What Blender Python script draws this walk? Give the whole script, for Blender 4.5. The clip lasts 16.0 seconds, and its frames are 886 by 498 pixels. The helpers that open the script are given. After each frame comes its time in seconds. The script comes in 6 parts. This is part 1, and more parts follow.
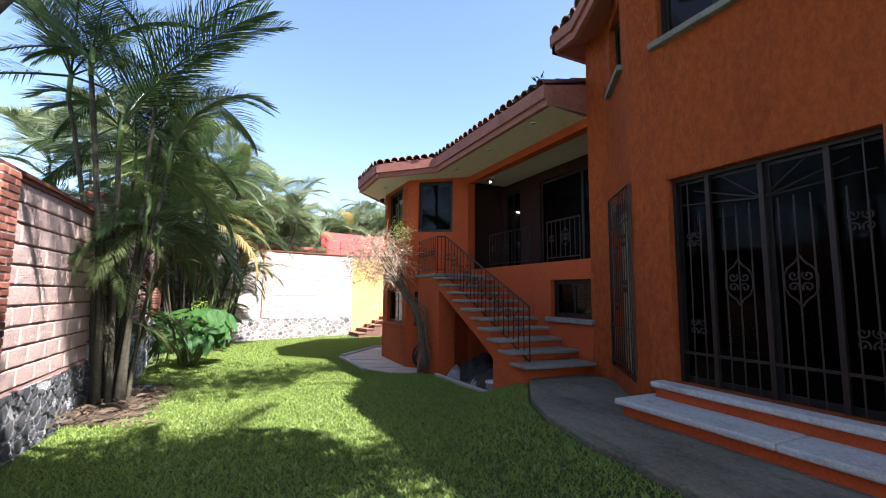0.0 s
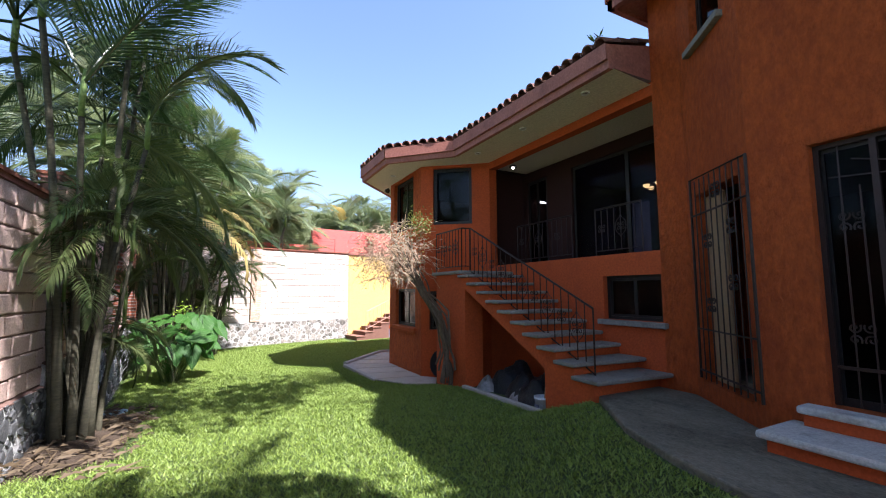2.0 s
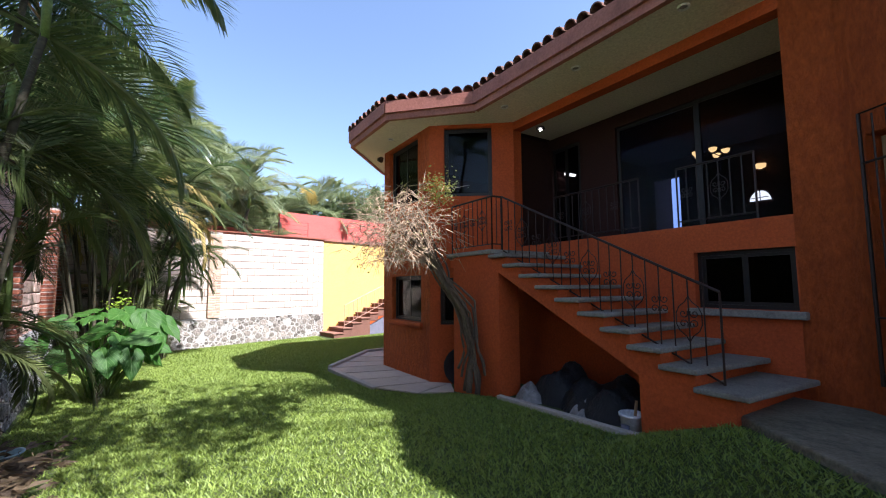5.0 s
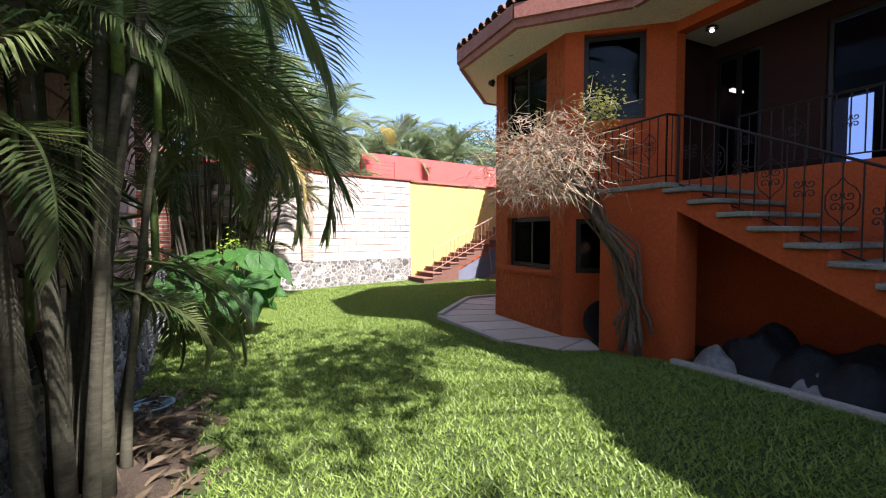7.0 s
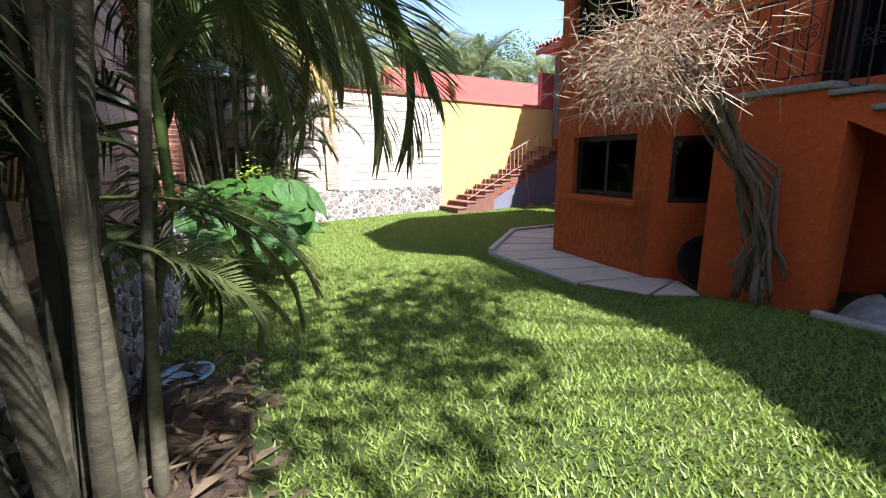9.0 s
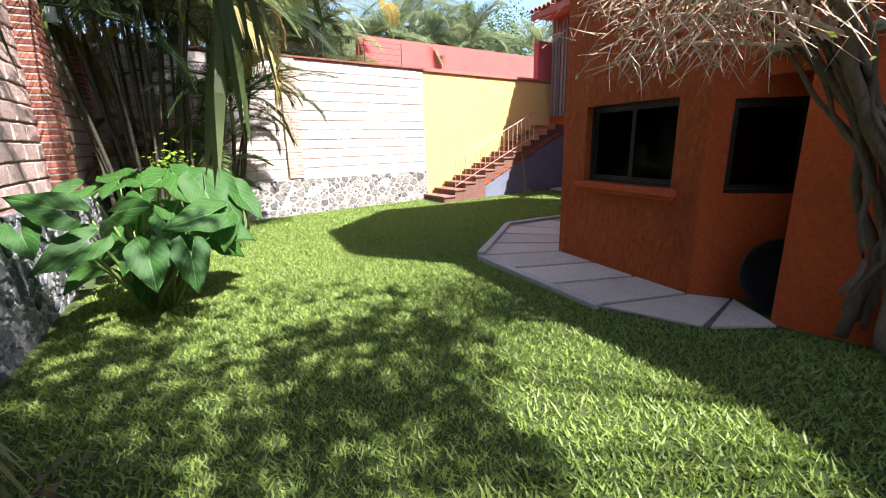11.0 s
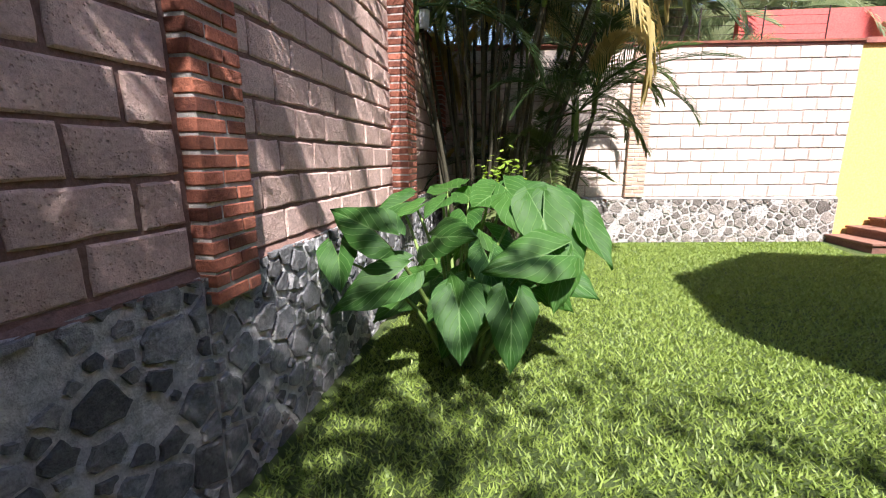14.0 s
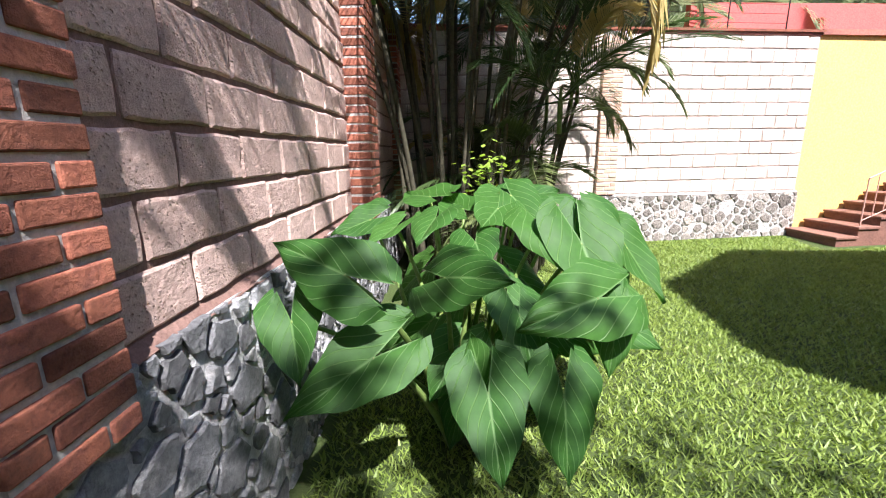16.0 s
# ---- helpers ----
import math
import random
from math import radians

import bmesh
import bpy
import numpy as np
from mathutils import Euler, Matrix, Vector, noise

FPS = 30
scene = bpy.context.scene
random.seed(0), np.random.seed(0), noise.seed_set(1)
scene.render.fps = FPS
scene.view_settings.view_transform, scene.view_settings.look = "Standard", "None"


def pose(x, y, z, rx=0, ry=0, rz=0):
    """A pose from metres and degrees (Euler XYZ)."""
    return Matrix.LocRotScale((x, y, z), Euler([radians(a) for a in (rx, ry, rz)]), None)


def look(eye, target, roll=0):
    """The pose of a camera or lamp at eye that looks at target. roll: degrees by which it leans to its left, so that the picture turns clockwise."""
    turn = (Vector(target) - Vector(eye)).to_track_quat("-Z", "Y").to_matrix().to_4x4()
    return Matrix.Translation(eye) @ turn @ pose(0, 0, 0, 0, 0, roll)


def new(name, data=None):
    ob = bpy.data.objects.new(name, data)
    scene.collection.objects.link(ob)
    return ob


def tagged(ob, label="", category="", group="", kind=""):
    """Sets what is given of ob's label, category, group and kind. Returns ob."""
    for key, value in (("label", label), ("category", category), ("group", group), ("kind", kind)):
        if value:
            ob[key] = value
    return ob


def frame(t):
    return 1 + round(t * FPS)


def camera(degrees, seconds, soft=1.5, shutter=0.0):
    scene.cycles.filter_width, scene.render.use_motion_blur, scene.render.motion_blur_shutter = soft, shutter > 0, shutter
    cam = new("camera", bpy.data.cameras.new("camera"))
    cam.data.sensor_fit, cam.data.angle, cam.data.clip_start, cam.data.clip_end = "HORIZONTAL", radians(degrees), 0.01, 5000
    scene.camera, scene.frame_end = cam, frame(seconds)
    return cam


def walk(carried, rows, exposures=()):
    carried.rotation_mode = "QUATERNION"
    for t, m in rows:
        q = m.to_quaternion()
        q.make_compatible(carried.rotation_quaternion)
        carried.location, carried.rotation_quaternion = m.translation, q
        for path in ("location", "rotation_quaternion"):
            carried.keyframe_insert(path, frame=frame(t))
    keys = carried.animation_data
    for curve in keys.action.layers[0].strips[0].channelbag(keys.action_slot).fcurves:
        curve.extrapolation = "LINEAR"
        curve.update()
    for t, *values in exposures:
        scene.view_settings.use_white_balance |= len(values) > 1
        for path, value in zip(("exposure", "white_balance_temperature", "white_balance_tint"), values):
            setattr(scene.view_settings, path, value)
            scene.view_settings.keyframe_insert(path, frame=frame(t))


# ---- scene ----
cam = camera(92.5, 16.0, 1.1)
PATH = [
    (0, (0.086, -0.424, 1.479), (0.931, 1.377, 1.687), 0.6),
    (0.5, (-0.059, -0.113, 1.504), (0.8, 1.68, 1.716), 0.5),
    (1, (-0.11, 0.234, 1.49), (0.788, 2.009, 1.701), 0.3),
    (1.5, (-0.133, 0.638, 1.502), (0.78, 2.406, 1.705), 0.1),
    (2, (-0.163, 1.044, 1.518), (0.756, 2.809, 1.716), -0.2),
    (2.5, (-0.108, 1.398, 1.49), (0.827, 3.154, 1.697), -0.4),
    (3, (-0.065, 1.8, 1.471), (0.882, 3.551, 1.673), -0.2),
    (3.5, (-0.076, 2.201, 1.477), (0.933, 3.915, 1.682), -0.1),
    (3.7, (-0.111, 2.334, 1.456), (0.943, 4.02, 1.673), -0.1),
    (5.8, (-0.223, 3.845, 1.344), (0.849, 5.53, 1.45), 0.1),
    (6, (-0.293, 4.028, 1.359), (0.729, 5.746, 1.43), 0.2),
    (6.5, (-0.588, 4.416, 1.264), (0.32, 6.198, 1.275), 0.8),
    (7, (-0.742, 4.703, 1.302), (0.1, 6.515, 1.222), 0.0),
    (7.5, (-0.93, 5.105, 1.257), (-0.117, 6.927, 1.121), 0.1),
    (8, (-1.073, 5.387, 1.268), (-0.282, 7.211, 1.05), -0.3),
    (8.2, (-1.108, 5.486, 1.283), (-0.332, 7.309, 1.011), -0.5),
    (10.5, (-0.255, 7.074, 1.182), (0.534, 8.846, 0.692), -1.3),
    (11, (-0.052, 7.422, 1.189), (0.735, 9.194, 0.699), -1.4),
    (11.5, (0.163, 7.823, 1.235), (0.955, 9.599, 0.768), -1.6),
    (12, (0.227, 8.235, 1.207), (0.942, 10.061, 0.814), -1.1),
    (12.5, (0.157, 8.699, 1.195), (0.708, 10.585, 0.822), -1.1),
    (13, (-0.066, 9.046, 1.166), (0.022, 11.012, 0.811), -1.1),
    (13.5, (-0.159, 9.208, 1.177), (-0.5, 11.142, 0.802), -0.5),
    (14, (-0.418, 9.453, 1.169), (-0.927, 11.342, 0.752), -0.4),
    (14.5, (-0.647, 9.695, 1.151), (-1.229, 11.554, 0.702), -0.4),
    (15, (-0.881, 9.909, 1.175), (-1.476, 11.762, 0.714), -0.1),
    (15.5, (-0.961, 10.154, 1.174), (-1.485, 12.032, 0.726), -0.8),
    (16, (-0.991, 10.381, 1.201), (-1.222, 12.317, 0.756), -0.8),
]
walk(cam, [(t, look(eye, target, roll)) for t, eye, target, roll in PATH], [(0, 1.9, 6100, 16), (3.5, 1.7, 6100, 16), (7, 1.65, 6200, 16), (10.5, 1.95, 6150, 14), (11.2, 1.85, 6300, 15), (12, 1.5, 6500, 17), (12.5, 1.45, 6600, 17), (13, 1.1, 6700, 16), (13.5, 1.25, 6700, 17), (14, 1.6, 6400, 17), (14.5, 1.8, 6300, 17), (15, 1.95, 6300, 17), (16, 1.75, 6200, 16)])

# ---- world and sun ----
SUN_DIR = Vector((1.9, -3.46, 5.46)).normalized()
world = bpy.data.worlds.new("sky")
scene.world = world
world.use_nodes = True
wn = world.node_tree.nodes
sky = wn.new("ShaderNodeTexSky")
sky.sky_type, sky.sun_disc = "NISHITA", False
sky.sun_elevation = math.asin(SUN_DIR.z)
sky.sun_rotation = math.atan2(SUN_DIR.x, SUN_DIR.y)
sky.air_density, sky.dust_density, sky.ozone_density = 1.0, 0.9, 1.2
wn["Background"].inputs[1].default_value = 0.10
world.node_tree.links.new(sky.outputs[0], wn["Background"].inputs[0])
sun = new("sun", bpy.data.lights.new("sun", "SUN"))
sun.data.energy, sun.data.angle, sun.data.color = 5.0, radians(0.53), (1.0, 0.97, 0.92)
sun.matrix_world = look(SUN_DIR * 60, (0, 0, 0))


# ---- materials ----
def ramp(nt, fac, stops):
    n = nt.nodes.new("ShaderNodeValToRGB")
    while len(n.color_ramp.elements) < len(stops):
        n.color_ramp.elements.new(0.5)
    for e, (p, c) in zip(n.color_ramp.elements, stops):
        e.position, e.color = p, (*c, 1)
    nt.links.new(fac, n.inputs[0])
    return n.outputs[0]


def noise_tex(nt, vec, scale, detail=5, rough=0.6):
    n = nt.nodes.new("ShaderNodeTexNoise")
    n.inputs["Scale"].default_value, n.inputs["Detail"].default_value, n.inputs["Roughness"].default_value = scale, detail, rough
    nt.links.new(vec, n.inputs["Vector"])
    return n.outputs["Fac"]


def mixed(nt, fac, a, b, mode="MIX"):
    n = nt.nodes.new("ShaderNodeMix")
    n.data_type, n.blend_type = "RGBA", mode
    for sock, v in ((n.inputs[0], fac), (n.inputs[6], a), (n.inputs[7], b)):
        if isinstance(v, (int, float)):
            sock.default_value = v
        elif isinstance(v, tuple):
            sock.default_value = (*v, 1)
        else:
            nt.links.new(v, sock)
    return n.outputs[2]


def surface(name, a, b, c=None, rough=0.85, big=1.2, fine=25.0, stretch=(1, 1, 1), bump=0.3, depth=0.01, metal=0.0, vary=0.0, spec=0.3, contrast=0.25, stain=0.5):
    """Two-scale procedural surface: patches between colours a and b, darker stains c, fine relief."""
    m = bpy.data.materials.new(name)
    m.use_nodes = True
    nt = m.node_tree
    bs = nt.nodes["Principled BSDF"]
    tc = nt.nodes.new("ShaderNodeTexCoord")
    mp = nt.nodes.new("ShaderNodeMapping")
    mp.inputs["Scale"].default_value = stretch
    nt.links.new(tc.outputs["Object"], mp.inputs["Vector"])
    vec = mp.outputs[0]
    oi = nt.nodes.new("ShaderNodeObjectInfo")
    if vary:
        add = nt.nodes.new("ShaderNodeVectorMath")
        nt.links.new(vec, add.inputs[0])
        sc = nt.nodes.new("ShaderNodeVectorMath")
        sc.operation = "SCALE"
        sc.inputs[0].default_value = (17.0, 31.0, 23.0)
        nt.links.new(oi.outputs["Random"], sc.inputs["Scale"])
        nt.links.new(sc.outputs[0], add.inputs[1])
        vec = add.outputs[0]
    n1 = noise_tex(nt, vec, big)
    n2 = noise_tex(nt, vec, fine, 6, 0.7)
    col = ramp(nt, n1, [(0.5 - contrast, a), (0.5 + contrast, b)])
    col = mixed(nt, 0.55, col, ramp(nt, n2, [(0.3, tuple(x * 0.55 for x in a)), (0.7, tuple(min(1, x * 1.25) for x in b))]))
    if c:
        n3 = noise_tex(nt, vec, big * 0.6 + 0.9, 8, 0.75)
        col = mixed(nt, ramp(nt, n3, [(0.52, (0, 0, 0)), (0.72, (stain, stain, stain))]), col, c)
    if vary:
        hs = nt.nodes.new("ShaderNodeHueSaturation")
        mr = nt.nodes.new("ShaderNodeMapRange")
        mr.inputs["To Min"].default_value, mr.inputs["To Max"].default_value = 1 - vary, 1 + vary
        nt.links.new(oi.outputs["Random"], mr.inputs[0])
        nt.links.new(mr.outputs[0], hs.inputs["Value"])
        nt.links.new(col, hs.inputs["Color"])
        col = hs.outputs[0]
    nt.links.new(col, bs.inputs["Base Color"])
    bs.inputs["Roughness"].default_value, bs.inputs["Metallic"].default_value = rough, metal
    bs.inputs["Specular IOR Level"].default_value = spec
    if bump:
        bp = nt.nodes.new("ShaderNodeBump")
        bp.inputs["Strength"].default_value, bp.inputs["Distance"].default_value = bump, depth
        nt.links.new(n2, bp.inputs["Height"])
        nt.links.new(bp.outputs[0], bs.inputs["Normal"])
    return m


def leafy(name, a, b, rough=0.45, trans=0.35, vein=None, vary=0.35):
    """Leaf: colour by piece, light passing through the blade."""
    m = bpy.data.materials.new(name)
    m.use_nodes = True
    nt = m.node_tree
    bs = nt.nodes["Principled BSDF"]
    geo = nt.nodes.new("ShaderNodeNewGeometry")
    oi = nt.nodes.new("ShaderNodeObjectInfo")
    tc = nt.nodes.new("ShaderNodeTexCoord")
    mth = nt.nodes.new("ShaderNodeMath")
    mth.inputs[1].default_value = 0.5
    mth.operation = "MULTIPLY_ADD"
    nt.links.new(geo.outputs["Random Per Island"], mth.inputs[0])
    mul = nt.nodes.new("ShaderNodeMath")
    mul.operation = "MULTIPLY"
    mul.inputs[1].default_value = 0.5
    nt.links.new(oi.outputs["Random"], mul.inputs[0])
    nt.links.new(mul.outputs[0], mth.inputs[2])
    col = ramp(nt, mth.outputs[0], [(0.1, a), (0.9, b)])
    col = mixed(nt, 0.25, col, ramp(nt, noise_tex(nt, tc.outputs["Object"], 14), [(0.35, tuple(x * 0.5 for x in a)), (0.7, b)]))
    if vein:
        uv = nt.nodes.new("ShaderNodeUVMap")
        sep = nt.nodes.new("ShaderNodeSeparateXYZ")
        nt.links.new(uv.outputs[0], sep.inputs[0])
        # side veins sweep outward from the midrib
        ab = nt.nodes.new("ShaderNodeMath")
        ab.operation = "MULTIPLY_ADD"
        ab.inputs[1].default_value = -0.55
        nt.links.new(sep.outputs[1], ab.inputs[0])
        nt.links.new(sep.outputs[0], ab.inputs[2])
        fr = nt.nodes.new("ShaderNodeMath")
        fr.operation = "PINGPONG"
        fr.inputs[1].default_value = 0.085
        nt.links.new(ab.outputs[0], fr.inputs[0])
        side = ramp(nt, fr.outputs[0], [(0.0, (1, 1, 1)), (0.012, (0, 0, 0))])
        mid = ramp(nt, sep.outputs[1], [(0.0, (1, 1, 1)), (0.05, (0, 0, 0))])
        both = mixed(nt, 1.0, side, mid, "LIGHTEN")
        half = mixed(nt, 0.5, (0.0, 0.0, 0.0), both)
        col = mixed(nt, half, col, vein)
        bp = nt.nodes.new("ShaderNodeBump")
        bp.inputs["Strength"].default_value, bp.inputs["Distance"].default_value = 0.5, 0.006
        bp.invert = True
        nt.links.new(both, bp.inputs["Height"])
        nt.links.new(bp.outputs[0], bs.inputs["Normal"])
    nt.links.new(col, bs.inputs["Base Color"])
    bs.inputs["Roughness"].default_value = rough
    bs.inputs["Specular IOR Level"].default_value = 0.35
    tl = nt.nodes.new("ShaderNodeBsdfTranslucent")
    bright = nt.nodes.new("ShaderNodeHueSaturation")
    bright.inputs["Value"].default_value, bright.inputs["Saturation"].default_value = 1.5, 1.1
    nt.links.new(col, bright.inputs["Color"])
    nt.links.new(bright.outputs[0], tl.inputs["Color"])
    mx = nt.nodes.new("ShaderNodeMixShader")
    mx.inputs[0].default_value = trans
    nt.links.new(bs.outputs[0], mx.inputs[1])
    nt.links.new(tl.outputs[0], mx.inputs[2])
    nt.links.new(mx.outputs[0], nt.nodes["Material Output"].inputs["Surface"])
    return m


def glassy(name, tint, rough=0.03, ior=1.5):
    """Window glass: clear, with a mirror's share of reflection."""
    m = bpy.data.materials.new(name)
    m.use_nodes = True
    nt = m.node_tree
    nt.nodes.remove(nt.nodes["Principled BSDF"])
    tr, gl, mx = nt.nodes.new("ShaderNodeBsdfTransparent"), nt.nodes.new("ShaderNodeBsdfGlossy"), nt.nodes.new("ShaderNodeMixShader")
    fr = nt.nodes.new("ShaderNodeFresnel")
    fr.inputs[0].default_value = ior
    tr.inputs[0].default_value = (*tint, 1)
    gl.inputs[1].default_value = rough
    nt.links.new(fr.outputs[0], mx.inputs[0])
    nt.links.new(tr.outputs[0], mx.inputs[1])
    nt.links.new(gl.outputs[0], mx.inputs[2])
    nt.links.new(mx.outputs[0], nt.nodes["Material Output"].inputs["Surface"])
    return m


def glowing(name, colour, strength):
    m = bpy.data.materials.new(name)
    m.use_nodes = True
    bs = m.node_tree.nodes["Principled BSDF"]
    bs.inputs["Base Color"].default_value = (0.8, 0.8, 0.8, 1)
    bs.inputs["Emission Color"].default_value = (*colour, 1)
    bs.inputs["Emission Strength"].default_value = strength
    return m


def pitted(m, scale, depth):
    """Adds small open pores to a surface's relief."""
    nt = m.node_tree
    bs = nt.nodes["Principled BSDF"]
    old = bs.inputs["Normal"].links[0].from_socket
    tc = nt.nodes.new("ShaderNodeTexCoord")
    vo = nt.nodes.new("ShaderNodeTexVoronoi")
    vo.inputs["Scale"].default_value = scale
    nt.links.new(tc.outputs["Object"], vo.inputs["Vector"])
    patch = noise_tex(nt, tc.outputs["Object"], 6, 3)
    pores = mixed(nt, ramp(nt, patch, [(0.45, (0, 0, 0)), (0.62, (1, 1, 1))]), (1.0, 1.0, 1.0), ramp(nt, vo.outputs["Distance"], [(0.1, (0, 0, 0)), (0.3, (1, 1, 1))]))
    bp = nt.nodes.new("ShaderNodeBump")
    bp.inputs["Strength"].default_value, bp.inputs["Distance"].default_value = 0.8, depth
    nt.links.new(pores, bp.inputs["Height"])
    nt.links.new(old, bp.inputs["Normal"])
    nt.links.new(bp.outputs[0], bs.inputs["Normal"])
    return m


STUCCO = surface("orange_stucco", (0.50, 0.088, 0.016), (0.62, 0.125, 0.024), (0.29, 0.045, 0.014), 0.9, 0.8, 17, (1, 1, 0.5), 1.0, 0.13, stain=0.65)
STUCCO_SMOOTH = surface("smooth_orange_paint", (0.43, 0.070, 0.017), (0.50, 0.092, 0.021), (0.21, 0.04, 0.018), 0.85, 0.9, 30, bump=0.25, stain=0.5)
YELLOW = surface("yellow_paint", (0.74, 0.46, 0.13), (0.79, 0.52, 0.17), (0.62, 0.36, 0.12), 0.85, 1.0, 30, bump=0.2, stain=0.3)
PINK = surface("red_pink_paint", (0.55, 0.10, 0.09), (0.62, 0.13, 0.11), (0.4, 0.08, 0.07), 0.85, 1.5, 30, bump=0.2)
FASCIA = surface("fascia_paint", (0.32, 0.115, 0.085), (0.41, 0.165, 0.125), (0.13, 0.055, 0.05), 0.85, 1.6, 25, bump=0.3, stain=0.7)
CREAM = surface("cream_plaster", (0.66, 0.6, 0.5), (0.72, 0.66, 0.56), None, 0.9, 1.0, 30, bump=0.1)
# near-black plaster: the deep shade of the rooms is put into its colour
SHADEPLASTER = surface("room_shade_plaster", (0.030, 0.011, 0.009), (0.042, 0.015, 0.012), None, 0.9, 1.0, 30, bump=0.1)
BLUEGREY = surface("blue_grey_paint", (0.13, 0.14, 0.19), (0.19, 0.19, 0.25), (0.08, 0.08, 0.1), 0.85, 1.5, 30, bump=0.3)
BLOCK = pitted(surface("pinkish_concrete_block", (0.54, 0.37, 0.315), (0.63, 0.46, 0.40), (0.40, 0.27, 0.225), 0.95, 3.0, 42, bump=0.8, depth=0.02, vary=0.12, contrast=0.2), 60, 0.02)
# lighter block, mortar and brick for the far wall, sun glare in their colour
PALEBLOCK = surface("sunlit_concrete_block", (0.54, 0.46, 0.40), (0.65, 0.56, 0.49), (0.42, 0.34, 0.29), 0.95, 3.0, 48, bump=0.7, depth=0.015, vary=0.06, contrast=0.2)
PALEMORTAR = surface("sunlit_block_mortar", (0.31, 0.235, 0.205), (0.43, 0.34, 0.30), None, 0.95, 4, 50, bump=0.8, depth=0.01)
PALEBRICK = surface("sunlit_pink_brick", (0.44, 0.27, 0.19), (0.60, 0.42, 0.32), (0.30, 0.16, 0.11), 0.9, 5, 60, bump=0.5, depth=0.006, vary=0.2, stain=0.6)
MORTAR = surface("brown_mortar", (0.15, 0.085, 0.068), (0.24, 0.145, 0.12), None, 0.95, 4, 50, bump=0.8, depth=0.01)
LIGHTMORTAR = surface("grey_mortar", (0.36, 0.34, 0.32), (0.48, 0.45, 0.42), None, 0.95, 4, 50, bump=0.8, depth=0.01)
BRICK = surface("red_brick", (0.20, 0.065, 0.048), (0.37, 0.135, 0.08), (0.055, 0.03, 0.035), 0.9, 4, 55, bump=0.8, depth=0.012, vary=0.55, stain=0.9, contrast=0.15)
STONE = surface("dark_volcanic_stone", (0.11, 0.114, 0.126), (0.29, 0.29, 0.295), (0.56, 0.54, 0.52), 0.9, 9, 38, bump=1.0, depth=0.03, vary=0.6, stain=0.85, contrast=0.2)
STONEMORTAR = surface("pale_stone_mortar", (0.34, 0.33, 0.32), (0.56, 0.54, 0.51), (0.14, 0.13, 0.12), 0.95, 4, 30, bump=1.0, depth=0.03)
# far wall stone, the sun on it put into a lighter, browner colour
PALESTONE = surface("sunlit_brown_stone", (0.15, 0.13, 0.115), (0.33, 0.295, 0.26), (0.46, 0.42, 0.38), 0.9, 8, 38, bump=1.0, depth=0.04, vary=0.5, stain=0.8, contrast=0.17)
GREYMORTAR = surface("weathered_stone_mortar", (0.34, 0.34, 0.345), (0.72, 0.705, 0.69), (0.13, 0.13, 0.135), 0.95, 9, 26, bump=1.0, depth=0.04, contrast=0.14, stain=0.7)
CONCRETE = surface("weathered_concrete", (0.075, 0.066, 0.044), (0.235, 0.21, 0.155), (0.030, 0.034, 0.018), 0.8, 1.7, 35, (1.6, 0.7, 1), bump=0.8, stain=0.9, contrast=0.13)
SLAB = surface("pale_stone_step", (0.42, 0.4, 0.37), (0.56, 0.54, 0.5), (0.2, 0.18, 0.16), 0.8, 3, 40, bump=0.5, stain=0.7)
TREAD = surface("grey_stone_tread", (0.17, 0.155, 0.135), (0.27, 0.25, 0.215), (0.08, 0.06, 0.05), 0.8, 4, 40, bump=0.5, stain=0.7, vary=0.1)
PAVING = surface("pale_pink_paving", (0.48, 0.40, 0.33), (0.58, 0.49, 0.41), (0.33, 0.27, 0.22), 0.85, 3, 45, bump=0.4, vary=0.08)
KERB = surface("concrete_kerb", (0.40, 0.36, 0.31), (0.5, 0.45, 0.4), (0.25, 0.22, 0.19), 0.9, 3, 45, bump=0.4)
TILE = surface("dark_roof_tile", (0.10, 0.055, 0.045), (0.22, 0.10, 0.075), (0.035, 0.033, 0.032), 0.9, 4, 40, bump=0.5, vary=0.35, stain=0.9)
REDTILE = surface("red_roof_tile", (0.36, 0.13, 0.08), (0.46, 0.19, 0.12), (0.2, 0.08, 0.06), 0.9, 4, 40, bump=0.5, vary=0.25)
IRON = surface("brown_wrought_iron", (0.028, 0.018, 0.016), (0.045, 0.028, 0.024), None, 0.5, 5, 60, bump=0.2, depth=0.002, metal=0.6, spec=0.5)
PALEIRON = surface("faded_red_iron", (0.40, 0.22, 0.18), (0.5, 0.3, 0.25), None, 0.6, 5, 60, bump=0.2, depth=0.002)
FRAME = surface("dark_window_frame", (0.02, 0.018, 0.017), (0.035, 0.03, 0.028), None, 0.4, 3, 40, bump=0.05, metal=0.4)
WOOD = surface("dark_brown_wood", (0.075, 0.045, 0.035), (0.14, 0.085, 0.065), None, 0.7, 3, 30, (6, 6, 0.5), 0.4, vary=0.2)
TRUNK = surface("palm_trunk", (0.042, 0.039, 0.026), (0.095, 0.085, 0.056), (0.025, 0.023, 0.016), 0.85, 4, 12, (1, 1, 3), 0.7, 0.01, vary=0.25)
BARK = surface("grey_bark", (0.085, 0.06, 0.042), (0.17, 0.125, 0.088), (0.06, 0.045, 0.035), 0.9, 5, 30, (1, 1, 0.4), 0.8, 0.015, vary=0.2)
TWIG = surface("dry_twig", (0.33, 0.23, 0.15), (0.50, 0.37, 0.26), None, 0.85, 6, 30, bump=0.2, vary=0.2)
